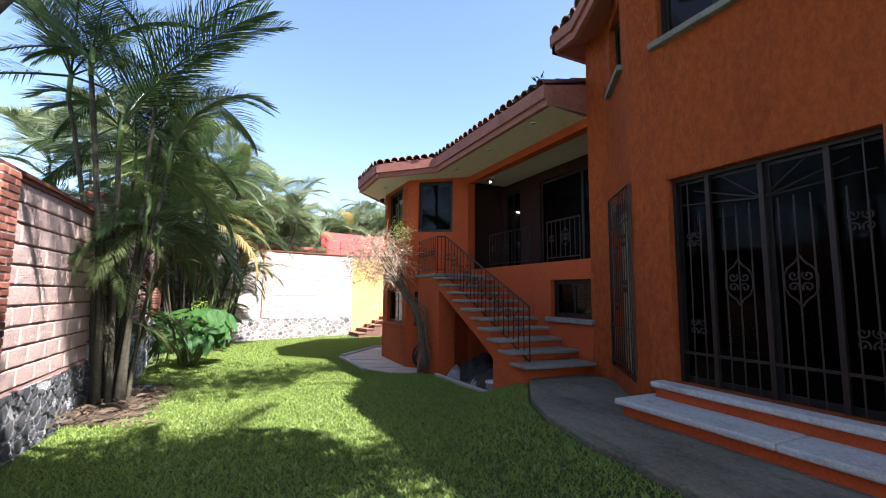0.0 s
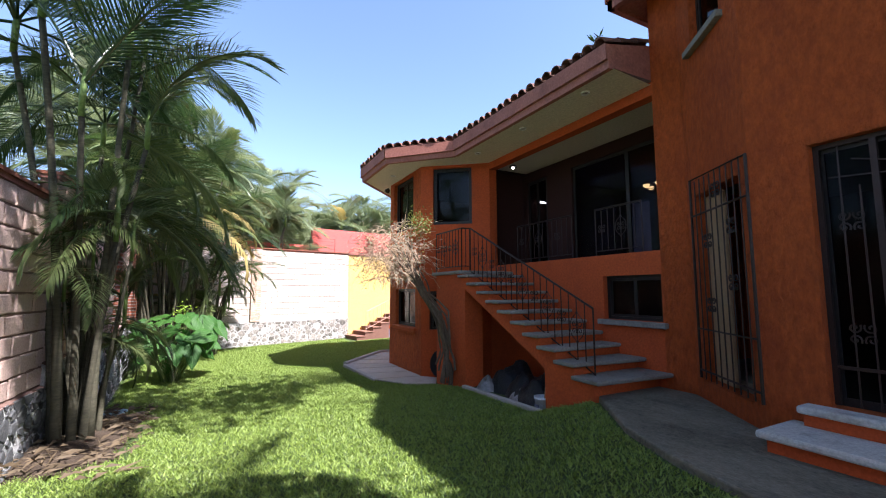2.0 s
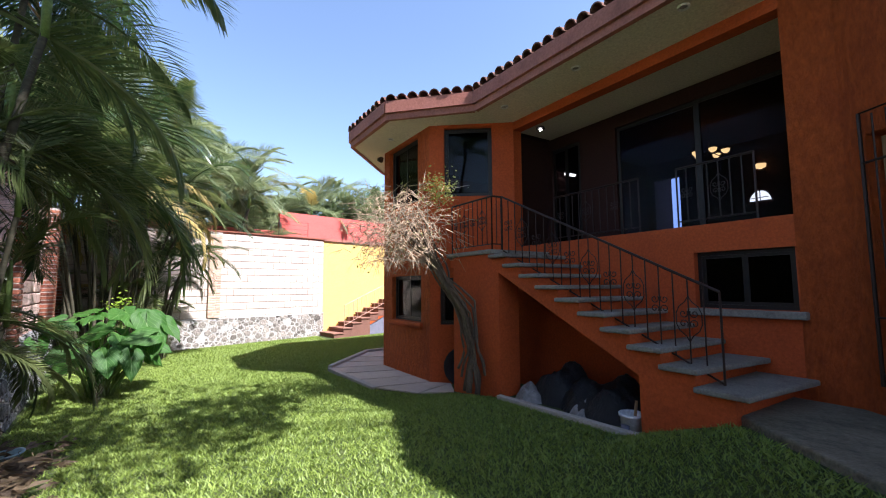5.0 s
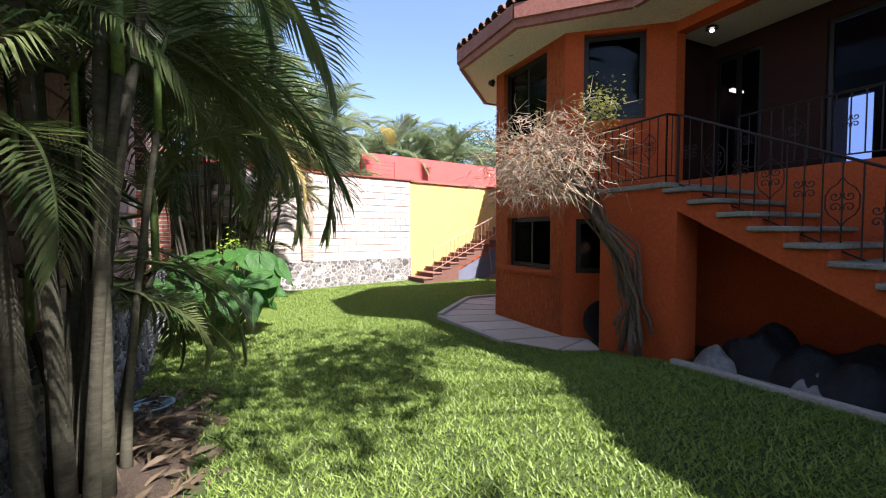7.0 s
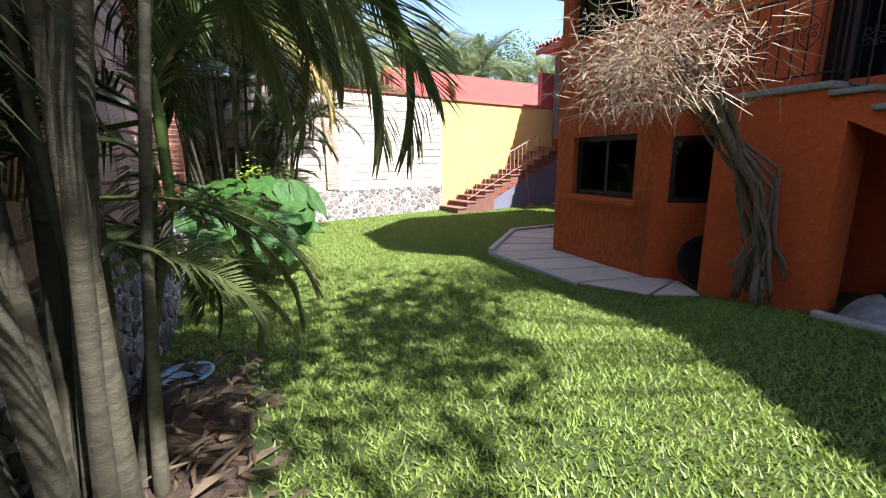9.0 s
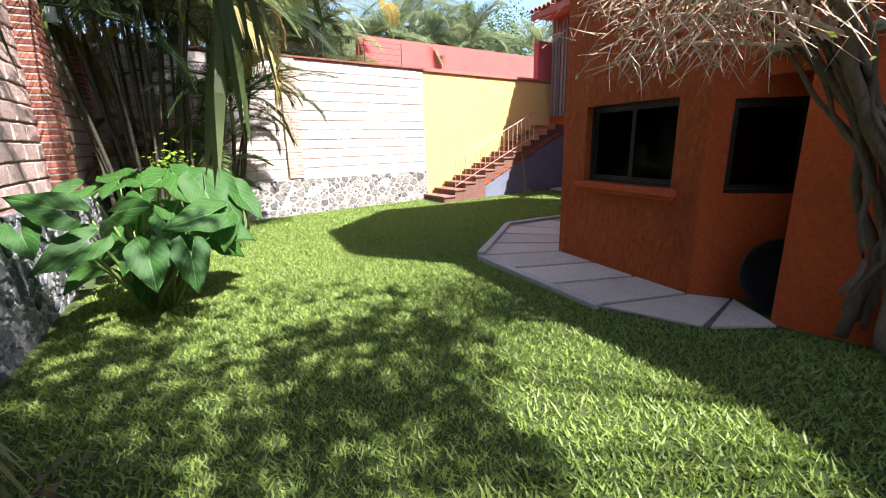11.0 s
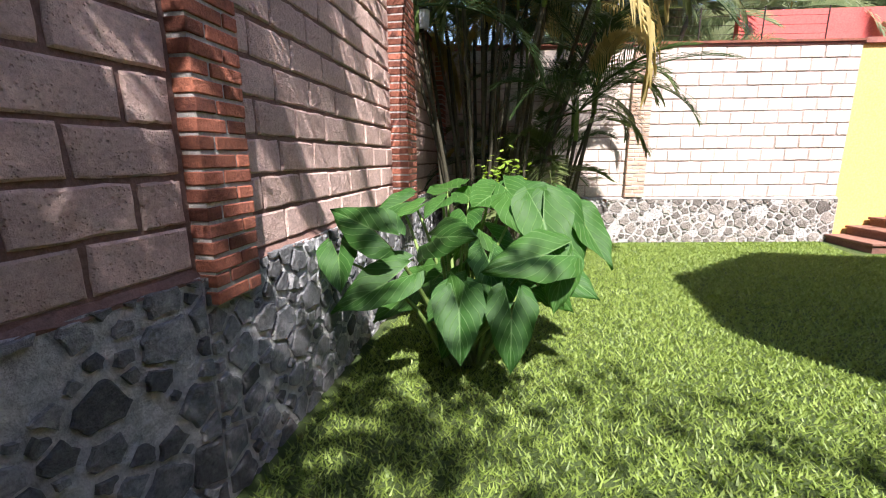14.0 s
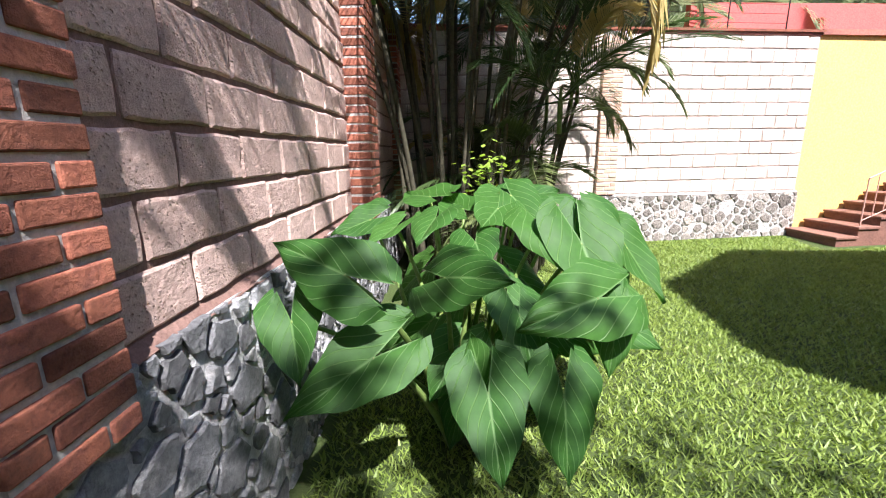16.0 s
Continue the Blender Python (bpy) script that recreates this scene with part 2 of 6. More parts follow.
SOIL = surface("dark_soil", (0.045, 0.03, 0.02), (0.09, 0.062, 0.042), None, 0.95, 4, 30, bump=1.0, depth=0.04)
BLACKPLASTIC = surface("black_plastic_sheet", (0.010, 0.011, 0.013), (0.022, 0.023, 0.027), None, 0.4, 3, 9, bump=0.7, depth=0.05, spec=0.3)
GREYPLASTIC = surface("dusty_clear_plastic", (0.17, 0.165, 0.165), (0.36, 0.345, 0.34), (0.05, 0.05, 0.05), 0.35, 5, 12, bump=0.7, depth=0.04, spec=0.5)
WHITEPLASTIC = surface("white_plastic", (0.66, 0.66, 0.68), (0.75, 0.75, 0.77), (0.4, 0.4, 0.42), 0.45, 6, 30, bump=0.05)
LAWN = surface("lawn_soil_and_thatch", (0.04, 0.068, 0.016), (0.07, 0.10, 0.026), (0.15, 0.15, 0.06), 0.9, 2.0, 60, bump=0.9, depth=0.03, stain=0.5)
BLADE = leafy("grass_blade", (0.065, 0.13, 0.020), (0.31, 0.395, 0.09), 0.5, 0.25)
FROND = leafy("palm_leaflet", (0.024, 0.050, 0.019), (0.070, 0.110, 0.036), 0.32, 0.36)
# lighter leaflet green for the far palms, their sunlight put into the colour
FARFROND = leafy("far_sunlit_palm_leaflet", (0.10, 0.14, 0.065), (0.26, 0.29, 0.155), 0.45, 0.35)
DRYFROND = leafy("yellowed_palm_leaflet", (0.30, 0.24, 0.08), (0.48, 0.38, 0.16), 0.55, 0.35)
TREELEAF = leafy("tree_leaf", (0.035, 0.075, 0.014), (0.11, 0.17, 0.03), 0.45, 0.3)
PALELEAF = leafy("olive_tree_leaf", (0.12, 0.13, 0.035), (0.26, 0.25, 0.08), 0.5, 0.35)
LIMELEAF = leafy("lime_leaf", (0.20, 0.33, 0.05), (0.36, 0.48, 0.09), 0.4, 0.4)
EAR = leafy("elephant_ear_leaf", (0.020, 0.082, 0.012), (0.055, 0.15, 0.022), 0.6, 0.34, vein=(0.20, 0.34, 0.12))
STALK = surface("green_stalk", (0.10, 0.17, 0.04), (0.18, 0.25, 0.07), None, 0.5, 6, 30, bump=0.1)
GLASS = glassy("window_glass", (0.26, 0.27, 0.29), ior=1.3)
LITTER = leafy("brown_leaf_litter", (0.06, 0.04, 0.022), (0.17, 0.12, 0.07), 0.7, 0.1)
# lighter copy of the palm leaflet with sunlight put into its green
MIDFROND = leafy("sunlit_palm_leaflet", (0.055, 0.09, 0.03), (0.17, 0.20, 0.075), 0.42, 0.32)
CLEAR = glassy("clear_glass", (0.45, 0.46, 0.48), ior=1.13)
TAN = surface("tan_wood_door", (0.30, 0.19, 0.10), (0.38, 0.25, 0.14), None, 0.6, 2, 20, (5, 5, 0.5), 0.2)
WARMLAMP = glowing("warm_lamp", (1.0, 0.62, 0.25), 1.6)
WHITELAMP = glowing("white_lamp", (1.0, 0.95, 0.85), 3.0)
DAYLIGHT = glowing("daylight_beyond", (0.30, 0.48, 1.0), 1.3)
PALEDAY = glowing("pale_daylight", (0.95, 0.97, 1.0), 1.6)
REDSTEP = surface("red_brown_step", (0.15, 0.07, 0.052), (0.24, 0.12, 0.09), (0.08, 0.045, 0.04), 0.85, 4, 40, bump=0.5, stain=0.7, vary=0.1)
SLATWOOD = surface("weathered_slat_wood", (0.17, 0.115, 0.10), (0.29, 0.205, 0.18), (0.08, 0.05, 0.045), 0.8, 3, 30, (6, 6, 0.5), 0.4, vary=0.3)


# ---- mesh building ----
class MB:
    """Collects vertices and faces of one mesh."""

    def __init__(self):
        self.v, self.f = [], []

    def add(self, vs, fs):
        o = len(self.v)
        self.v += [tuple(p) for p in vs]
        self.f += [tuple(i + o for i in q) for q in fs]
        return self

    def box(self, x0, y0, z0, x1, y1, z1):
        vs = [(x, y, z) for z in (z0, z1) for y in (y0, y1) for x in (x0, x1)]
        return self.add(vs, [(0, 2, 3, 1), (4, 5, 7, 6), (0, 1, 5, 4), (2, 6, 7, 3), (0, 4, 6, 2), (1, 3, 7, 5)])

    def obox(self, a, b, z0, z1, w, side=0.0):
        """Upright box along the plan line a-b, w thick, centred or set aside to its left by side."""
        d = (Vector(b) - Vector(a)).normalized()
        n = Vector((-d.y, d.x))
        p = [Vector(a) + n * (side + w / 2), Vector(b) + n * (side + w / 2), Vector(b) + n * (side - w / 2), Vector(a) + n * (side - w / 2)]
        return self.prism([(q.x, q.y) for q in p], z0, z1)

    def prism(self, poly, z0, z1):
        n = len(poly)
        zz0 = z0 if isinstance(z0, (list, tuple)) else [z0] * n
        zz1 = z1 if isinstance(z1, (list, tuple)) else [z1] * n
        vs = [(x, y, z) for (x, y), z in zip(poly, zz0)] + [(x, y, z) for (x, y), z in zip(poly, zz1)]
        return self.add(vs, [tuple(reversed(range(n))), tuple(range(n, 2 * n))] + [(i, (i + 1) % n, n + (i + 1) % n, n + i) for i in range(n)])

    def tube(self, pts, radii, n=6, cap=True):
        pts = [Vector(p) for p in pts]
        if not isinstance(radii, (list, tuple)):
            radii = [radii] * len(pts)
        o = len(self.v)
        ref = Vector((0, 0, 1))
        for i, (p, r) in enumerate(zip(pts, radii)):
            d = (pts[min(i + 1, len(pts) - 1)] - pts[max(i - 1, 0)]).normalized()
            if abs(d.dot(ref)) > 0.95:
                ref = Vector((1, 0, 0)) if abs(d.x) < 0.8 else Vector((0, 1, 0))
            s = d.cross(ref).normalized()
            u = s.cross(d)
            self.v += [tuple(p + (s * math.cos(k * math.tau / n) + u * math.sin(k * math.tau / n)) * r) for k in range(n)]
        for i in range(len(pts) - 1):
            for k in range(n):
                a, b = o + i * n + k, o + i * n + (k + 1) % n
                self.f.append((a, b, b + n, a + n))
        if cap:
            self.f.append(tuple(o + k for k in reversed(range(n))))
            self.f.append(tuple(o + (len(pts) - 1) * n + k for k in range(n)))
        return self

    def lathe(self, profile, n=16, c=(0, 0, 0)):
        o = len(self.v)
        for r, z in profile:
            self.v += [(c[0] + r * math.cos(k * math.tau / n), c[1] + r * math.sin(k * math.tau / n), c[2] + z) for k in range(n)]
        for i in range(len(profile) - 1):
            for k in range(n):
                a, b = o + i * n + k, o + i * n + (k + 1) % n
                self.f.append((a, b, b + n, a + n))
        return self

    def mesh(self, name, bevel=0.0, smooth=False, closed=True):
        me = bpy.data.meshes.new(name)
        me.from_pydata(self.v, [], self.f)
        if closed or bevel:
            bm = bmesh.new()
            bm.from_mesh(me)
            bmesh.ops.recalc_face_normals(bm, faces=bm.faces)
            if bevel:
                sharp = [e for e in bm.edges if len(e.link_faces) == 2 and e.calc_face_angle() > 0.5]
                bmesh.ops.bevel(bm, geom=sharp, offset=bevel, segments=2, affect="EDGES", profile=0.5)
            bm.to_mesh(me)
            bm.free()
        if smooth:
            me.shade_smooth()
        return me


def thing(name, mb, material, label="", category="", group="", kind="", bevel=0.0, smooth=False, closed=True):
    ob = new(name, mb.mesh(name, bevel, smooth, closed) if mb else None)
    if mb and material:
        ob.data.materials.append(material)
    return tagged(ob, label, category, group, kind)


def part(name, mb, material, parent, label="", bevel=0.0, smooth=False, closed=True):
    me = mb if isinstance(mb, bpy.types.Mesh) else mb.mesh(name, bevel, smooth, closed)
    ob = new(name, me)
    if material and not len(me.materials):
        me.materials.append(material)
    ob.parent = parent
    return tagged(ob, label)


def wall_mesh(a, b, z0, z1, thick, holes=()):
    """Upright wall whose face lies on the plan line a-b; it is thick to the left of that line. holes: (u0, u1, z0, z1)."""
    a, b = Vector(a), Vector(b)
    d = (b - a).normalized()
    n = Vector((-d.y, d.x))
    L = (b - a).length
    us = sorted({0.0, L, *[u for h in holes for u in h[:2] if 0 < u < L]})
    zs = sorted({z0, z1, *[z for h in holes for z in h[2:] if z0 < z < z1]})
    mb = MB()
    idx = {}

    def vert(i, k, s):
        if (i, k, s) not in idx:
            p = a + d * us[i] + n * (thick * s)
            idx[i, k, s] = len(mb.v)
            mb.v.append((p.x, p.y, zs[k]))
        return idx[i, k, s]

    def solid(i, k):
        if not (0 <= i < len(us) - 1 and 0 <= k < len(zs) - 1):
            return False
        u, z = (us[i] + us[i + 1]) / 2, (zs[k] + zs[k + 1]) / 2
        return not any(h[0] < u < h[1] and h[2] < z < h[3] for h in holes)

    for i in range(len(us) - 1):
        for k in range(len(zs) - 1):
            if not solid(i, k):
                continue
            for s in (0, 1):
                mb.f.append((vert(i, k, s), vert(i + 1, k, s), vert(i + 1, k + 1, s), vert(i, k + 1, s)))
            for (di, dk), (p, q) in {(-1, 0): ((i, k), (i, k + 1)), (1, 0): ((i + 1, k), (i + 1, k + 1)), (0, -1): ((i, k), (i + 1, k)), (0, 1): ((i, k + 1), (i + 1, k + 1))}.items():
                if not solid(i + di, k + dk):
                    mb.f.append((vert(*p, 0), vert(*q, 0), vert(*q, 1), vert(*p, 1)))
    return mb


def on_line(a, b, u, off=0.0):
    """Plan point u along a-b, off to its left."""
    a, b = Vector(a), Vector(b)
    d = (b - a).normalized()
    p = a + d * u + Vector((-d.y, d.x)) * off
    return (p.x, p.y)


LAWN_Y = ([-8, 0, 3, 6, 8.3, 9.3, 10.5, 13, 16, 19, 30], [0.0, -0.12, -0.18, -0.27, -0.32, -0.455, -0.49, -0.515, -0.52, -0.43, -0.4])
PATH_Y = ([-8, 1.6, 2.6, 3.35, 4.05, 4.5, 5.16], [2.84, 2.88, 2.95, 3.12, 3.42, 3.75, 4.22])


def lawn_height(x, y):
    """Height of the lawn, which rises to meet the concrete path."""
    z = np.interp(y, *LAWN_Y) + 0.03 * np.clip((x - 1.5) / 2.5, -1, 1) * np.clip((9 - y) / 5, 0, 1)
    f = np.clip((x - np.interp(y, *PATH_Y) + 1.5) / 1.5, 0, 1)
    f = f * f * (3 - 2 * f) * np.clip((6.1 - y) / 1.0, 0, 1)
    return z + f * np.maximum(0.0, 0.12 - z)


def gz(x, y):
    return float(lawn_height(x, y))


# ---- ground ----
def sheet(xs, ys, fz):
    mb = MB()
    mb.v = [(x, y, fz(x, y)) for y in ys for x in xs]
    n = len(xs)
    mb.f = [(j * n + i, j * n + i + 1, (j + 1) * n + i + 1, (j + 1) * n + i) for j in range(len(ys) - 1) for i in range(n - 1)]
    return mb


XS = [-900, -200, -60, -20, -8, -4] + [-3 + 0.2 * i for i in range(62)] + [12, 20, 60, 200, 900]
YS = [-900, -200, -60, -20, -8] + [-5 + 0.25 * i for i in range(108)] + [30, 60, 200, 900]
thing("ground", sheet(XS, YS, gz), LAWN, "mown green lawn sloping gently between house and wall", "lawn", kind="structure", closed=False, smooth=True)

# ---- house ----
# plan of the garden front
BIG0, BIG1 = (4.45, -7.0), (4.45, 3.3)
CH1 = (5.33, 4.5)
REC1 = (5.33, 9.22)
BAY0, BAY1, BAY2 = (4.04, 10.25), (4.04, 12.35), (5.2, 13.55)
NCOR, NEND = (10.0, 13.55), (10.0, 20.35)
TOP = 4.58


def add_wall(name, a, b, z0, z1, holes=(), mat=None, thick=0.2, label=""):
    """House wall; its outer face runs from a to b and it is thick to the right of that line."""
    mb = wall_mesh(a, b, z0, z1, -thick, holes)
    return thing(name, mb, mat or STUCCO, label or "rough orange stucco house wall", "wall", kind="structure")


DOOR_U = (7.98, 9.82)
w_big = add_wall("wall_west", BIG0, BIG1, -0.6, 6.0, [(*DOOR_U, 0.53, 2.81), (8.6, 9.86, 4.52, 5.65)], label="tall orange stucco wall with barred entrance")
w_ch = add_wall("wall_corner", BIG1, CH1, -0.6, 6.0, [(0.2, 1.25, 0.40, 2.72), (0.35, 1.1, 4.62, 5.6)], label="narrow slanting orange stucco wall with doorway")
w_stub = add_wall("wall_terrace_end", CH1, (5.33, 4.93), -0.6, 6.0, label="orange stucco tower edge beside the terrace opening")
w_rec = add_wall("wall_terrace", (5.33, 4.93), REC1, -0.6, TOP, [(0.0, 4.29, 2.09, 4.38), (0.01, 1.04, 1.07, 1.75)], STUCCO_SMOOTH, label="smooth orange wall under the open terrace")
w_dia = add_wall("wall_bay_slant", REC1, BAY0, -0.6, TOP, [(0.42, 1.36, 3.1, 4.48), (0.75, 1.45, 0.62, 1.52)], STUCCO_SMOOTH, label="slanting orange bay wall with tall window")
w_bay = add_wall("wall_bay", BAY0, BAY1, -0.7, TOP, [(0.34, 1.66, 0.64, 1.58), (0.47, 1.82, 3.1, 4.48)], label="orange stucco bay wall with sliding windows")
w_bay2 = add_wall("wall_bay_far", BAY1, BAY2, -0.7, TOP, label="orange stucco bay wall turning away")
w_nn = add_wall("wall_north_side", BAY2, NCOR, -0.7, TOP, label="orange stucco side wall")
w_wing = add_wall("wall_wing", NCOR, NEND, -0.7, 5.2, [(3.9, 5.15, 0.66, 1.95), (3.0, 4.75, 3.46, 4.95), (5.2, 6.2, 1.95, 4.9)], STUCCO_SMOOTH, label="orange wing wall with barred window and balcony band")
thing("wall_wing_room", wall_mesh((10.75, 13.6), (10.75, 20.3), 1.96, 4.99, 0.1), SHADEPLASTER, "shade-coloured wall inside the wing", "wall", kind="structure")
# the far sides that close the house
thing("wall_back", wall_mesh((13.0, -7.0), (13.0, 20.5), -0.6, TOP, 0.2, [(15.9, 16.8, 2.0, 4.1)]), CREAM, "plain back wall of the house", "wall", kind="structure")
thing("wall_south", wall_mesh((4.45, -7.0), (13.0, -7.0), -0.6, 6.0, 0.2), STUCCO, "plain end wall of the house", "wall", kind="structure")
thing("wall_tower_back", wall_mesh((5.53, 4.73), (13.0, 4.73), -0.6, 5.9, 0.2), STUCCO, "tower wall above the terrace roof", "wall", kind="structure")
thing("wall_inner", wall_mesh((5.60, 9.62), (12.9, 9.62), 1.95, 4.49, 0.15), SHADEPLASTER, "shade-coloured inner wall of the terrace room", "wall", kind="structure")
thing("wall_far_room", wall_mesh((10.5, 4.95), (10.5, 9.6), 1.95, 4.49, 0.12, [(3.8, 4.45, 1.97, 4.05)]), SHADEPLASTER, "shade-coloured far wall of the room with bright doorway", "wall", kind="structure")
thing("wall_room_end", wall_mesh((6.9, 4.96), (10.4, 4.96), 1.95, 4.49, 0.05), SHADEPLASTER, "shade-coloured end wall of the inner room", "wall", kind="structure")
thing("wall_glass_line", wall_mesh((6.75, 4.95), (6.75, 9.6), 1.95, 4.49, 0.12, [(0.1, 2.95, 1.97, 4.25), (3.75, 4.5, 1.97, 4.25)]), SHADEPLASTER, "shade-coloured wall with wide openings behind the terrace", "wall", kind="structure")
thing("wall_cellar", wall_mesh((6.6, 4.93), (6.6, 13.0), -0.6, 1.75, 0.15), SHADEPLASTER, "shade-coloured wall inside the ground floor", "wall", kind="structure")
# ends the tower early so the unseen shade tree has room to stand
thing("wall_patio", wall_mesh((8.72, -6.8), (8.72, 4.72), -0.6, 6.3, 0.06), STUCCO_SMOOTH, "plain east wall closing the tower", "wall", kind="structure")
thing("wall_hall", wall_mesh((8.5, -6.8), (8.5, 4.7), 0.51, 2.99, 0.12), SHADEPLASTER, "shade-coloured wall inside the entrance hall", "wall", kind="structure")
# the floor takes a dark wood colour to keep the room dim
thing("floor_terrace", MB().prism([(5.35, 4.95), (5.35, 9.2), (4.3, 10.3), (4.3, 12.3), (5.3, 13.4), (12.95, 13.4), (12.95, 4.95)], 1.75, 1.95), WOOD, "terrace floor coloured dark for the room's shade", "floor", kind="structure")
HALL = [(4.66, -6.8), (8.65, -6.8), (8.65, 4.7), (5.75, 4.7), (4.66, 3.22)]
thing("floor_hall", MB().prism(HALL, 0.3, 0.5), CONCRETE, "dark tiled hall floor", "floor", kind="structure")
thing("ceiling_hall", MB().prism(HALL, 3.0, 3.15), CREAM, "cream plaster ceiling of the hall", "ceiling", kind="structure")
thing("ceiling_terrace", MB().box(5.54, 4.95, 4.5, 6.74, 9.5, 4.57), CREAM, "cream plaster terrace ceiling", "ceiling", kind="structure")
# room half of the ceiling painted with its shade, terrace half stays cream
thing("ceiling_room", MB().prism([(6.75, 4.95), (6.75, 9.5), (5.54, 9.51), (4.26, 10.35), (4.26, 12.3), (5.3, 13.35), (12.95, 13.35), (12.95, 4.95)], 4.5, 4.57), SHADEPLASTER, "shade-coloured ceiling of the inner room", "ceiling", kind="structure")
thing("ceiling_wing", MB().box(10.22, 13.6, 5.0, 12.95, 20.3, 5.07), CREAM, "plain wing ceiling", "ceiling", kind="structure")
thing("floor_wing", MB().box(10.22, 13.6, 1.75, 12.95, 20.3, 1.95), CONCRETE, "plain wing floor", "floor", kind="structure")

# ---- roof over terrace and bay ----
EAVE = [(4.45, 4.93), (4.42, 9.25), (3.22, 10.5), (3.22, 12.45), (4.85, 14.25), (9.1, 14.35)]
INNER = [(9.0, 4.93), (9.0, 9.2), (8.6, 10.6), (8.6, 10.8), (8.8, 11.2), (9.8, 11.4)]
roof = thing("roof", None, None, "low terracotta tiled roof with painted fascia and cream soffit", "roof", kind="structure")
mb = MB()
n = len(EAVE)
for i in range(n - 1):
    a, b, c, d = EAVE[i], EAVE[i + 1], INNER[i + 1], INNER[i]
    mb.add([(*a, 4.93), (*b, 4.93), (*c, 6.0), (*d, 6.0)], [(0, 1, 2, 3)])
part("roof_deck", mb, TILE, roof, closed=False)
part("roof_end", MB().add([(4.45, 4.935, 4.93), (9, 4.935, 6.0), (9, 4.935, 4.6), (4.45, 4.935, 4.6)], [(0, 1, 2, 3)]), FASCIA, roof, closed=False)
SOF = [(5.33, 4.94), REC1, BAY0, BAY1, BAY2, (10.0, 13.55)]
mb = MB()
for i in range(n - 1):
    mb.add([(*EAVE[i], 4.60), (*EAVE[i + 1], 4.60), (*SOF[i + 1], 4.54), (*SOF[i], 4.54)], [(0, 1, 2, 3)])
part("soffit", mb, CREAM, roof, "cream plaster soffit", closed=False)
for i in range(n - 1):
    mb = MB()
    a, b = Vector(EAVE[i]), Vector(EAVE[i + 1])
    nrm = Vector((-(b - a).y, (b - a).x)).normalized()
    for o, z0, z1 in ((0.0, 4.575, 4.70), (0.05, 4.70, 4.93)):
        p = [a + nrm * o, b + nrm * o, b - nrm * 0.08, a - nrm * 0.08]
        mb.prism([(q.x, q.y) for q in p], z0, z1)
    part("fascia", mb, FASCIA, roof, "weathered red-brown painted fascia")


def tile_mesh(name, r=0.10, L=0.42, t=0.018):
    mb = MB()
    k = 7
    for s, rr in ((0, r), (1, r - t)):
        for e, (yy, sc) in enumerate(((0, 1.0), (L, 0.82))):
            for j in range(k):
                an = math.pi * j / (k - 1)
                mb.v.append((math.cos(an) * rr * sc, yy, math.sin(an) * rr * sc))
    o = lambda s, e, j: (s * 2 + e) * k + j
    for j in range(k - 1):
        mb.f += [(o(0, 0, j), o(0, 0, j + 1), o(0, 1, j + 1), o(0, 1, j)), (o(1, 0, j), o(1, 1, j), o(1, 1, j + 1), o(1, 0, j + 1)), (o(0, 0, j), o(1, 0, j), o(1, 0, j + 1), o(0, 0, j + 1)), (o(0, 1, j), o(0, 1, j + 1), o(1, 1, j + 1), o(1, 1, j))]
    return mb.mesh(name, closed=False)


TILE_ME = tile_mesh("roof_tile")
TILE_ME.materials.append(TILE)
REDTILE_ME = tile_mesh("roof_tile_red")
REDTILE_ME.materials.append(REDTILE)


def tile_rows(parent, a, b, z, slope, me, rows=3, pitch=0.215):
    """Courses of barrel tiles on the eave a-b, whose house side is to the right of a-b."""
    a, b = Vector(a), Vector(b)
    d = (b - a).normalized()
    inw = Vector((d.y, -d.x))
    m = max(1, int((b - a).length / pitch))
    for r in range(rows):
        for i in range(m):
            s = (i + 0.5) / m * (b - a).length
            p = a + d * s - inw * 0.05 + inw * (0.36 * r * math.cos(slope)) + inw * random.uniform(-0.015, 0.015)
            zz = z + 0.36 * r * math.sin(slope) + random.uniform(-0.008, 0.008)
            yaw = math.atan2(inw.y, inw.x) - math.pi / 2
            ob = new("tile", me)
            ob.parent = parent
            ob.matrix_basis = Matrix.Translation((p.x, p.y, zz)) @ Matrix.Rotation(yaw + random.uniform(-0.04, 0.04), 4, "Z") @ Matrix.Rotation(slope - 0.02, 4, "X")


for i in range(n - 1):
    tile_rows(roof, EAVE[i], EAVE[i + 1], 4.96, 0.27, TILE_ME, 3)

# ---- tower roof ----
TEAVE = [(4.0, -7.6), (4.0, 2.8), (4.86, 4.7), (4.86, 5.25), (8.7, 5.25)]
troof = thing("roof_tower", None, None, "tiled tower roof with wide painted eave", "roof", kind="structure")
TIN = [(8, -7.0), (8, 0), (8, 1), (8, 1.2), (8.7, 1.2)]
mb, ms = MB(), MB()
TS = [BIG0, BIG1, CH1, (5.33, 4.93), (8.7, 4.93)]
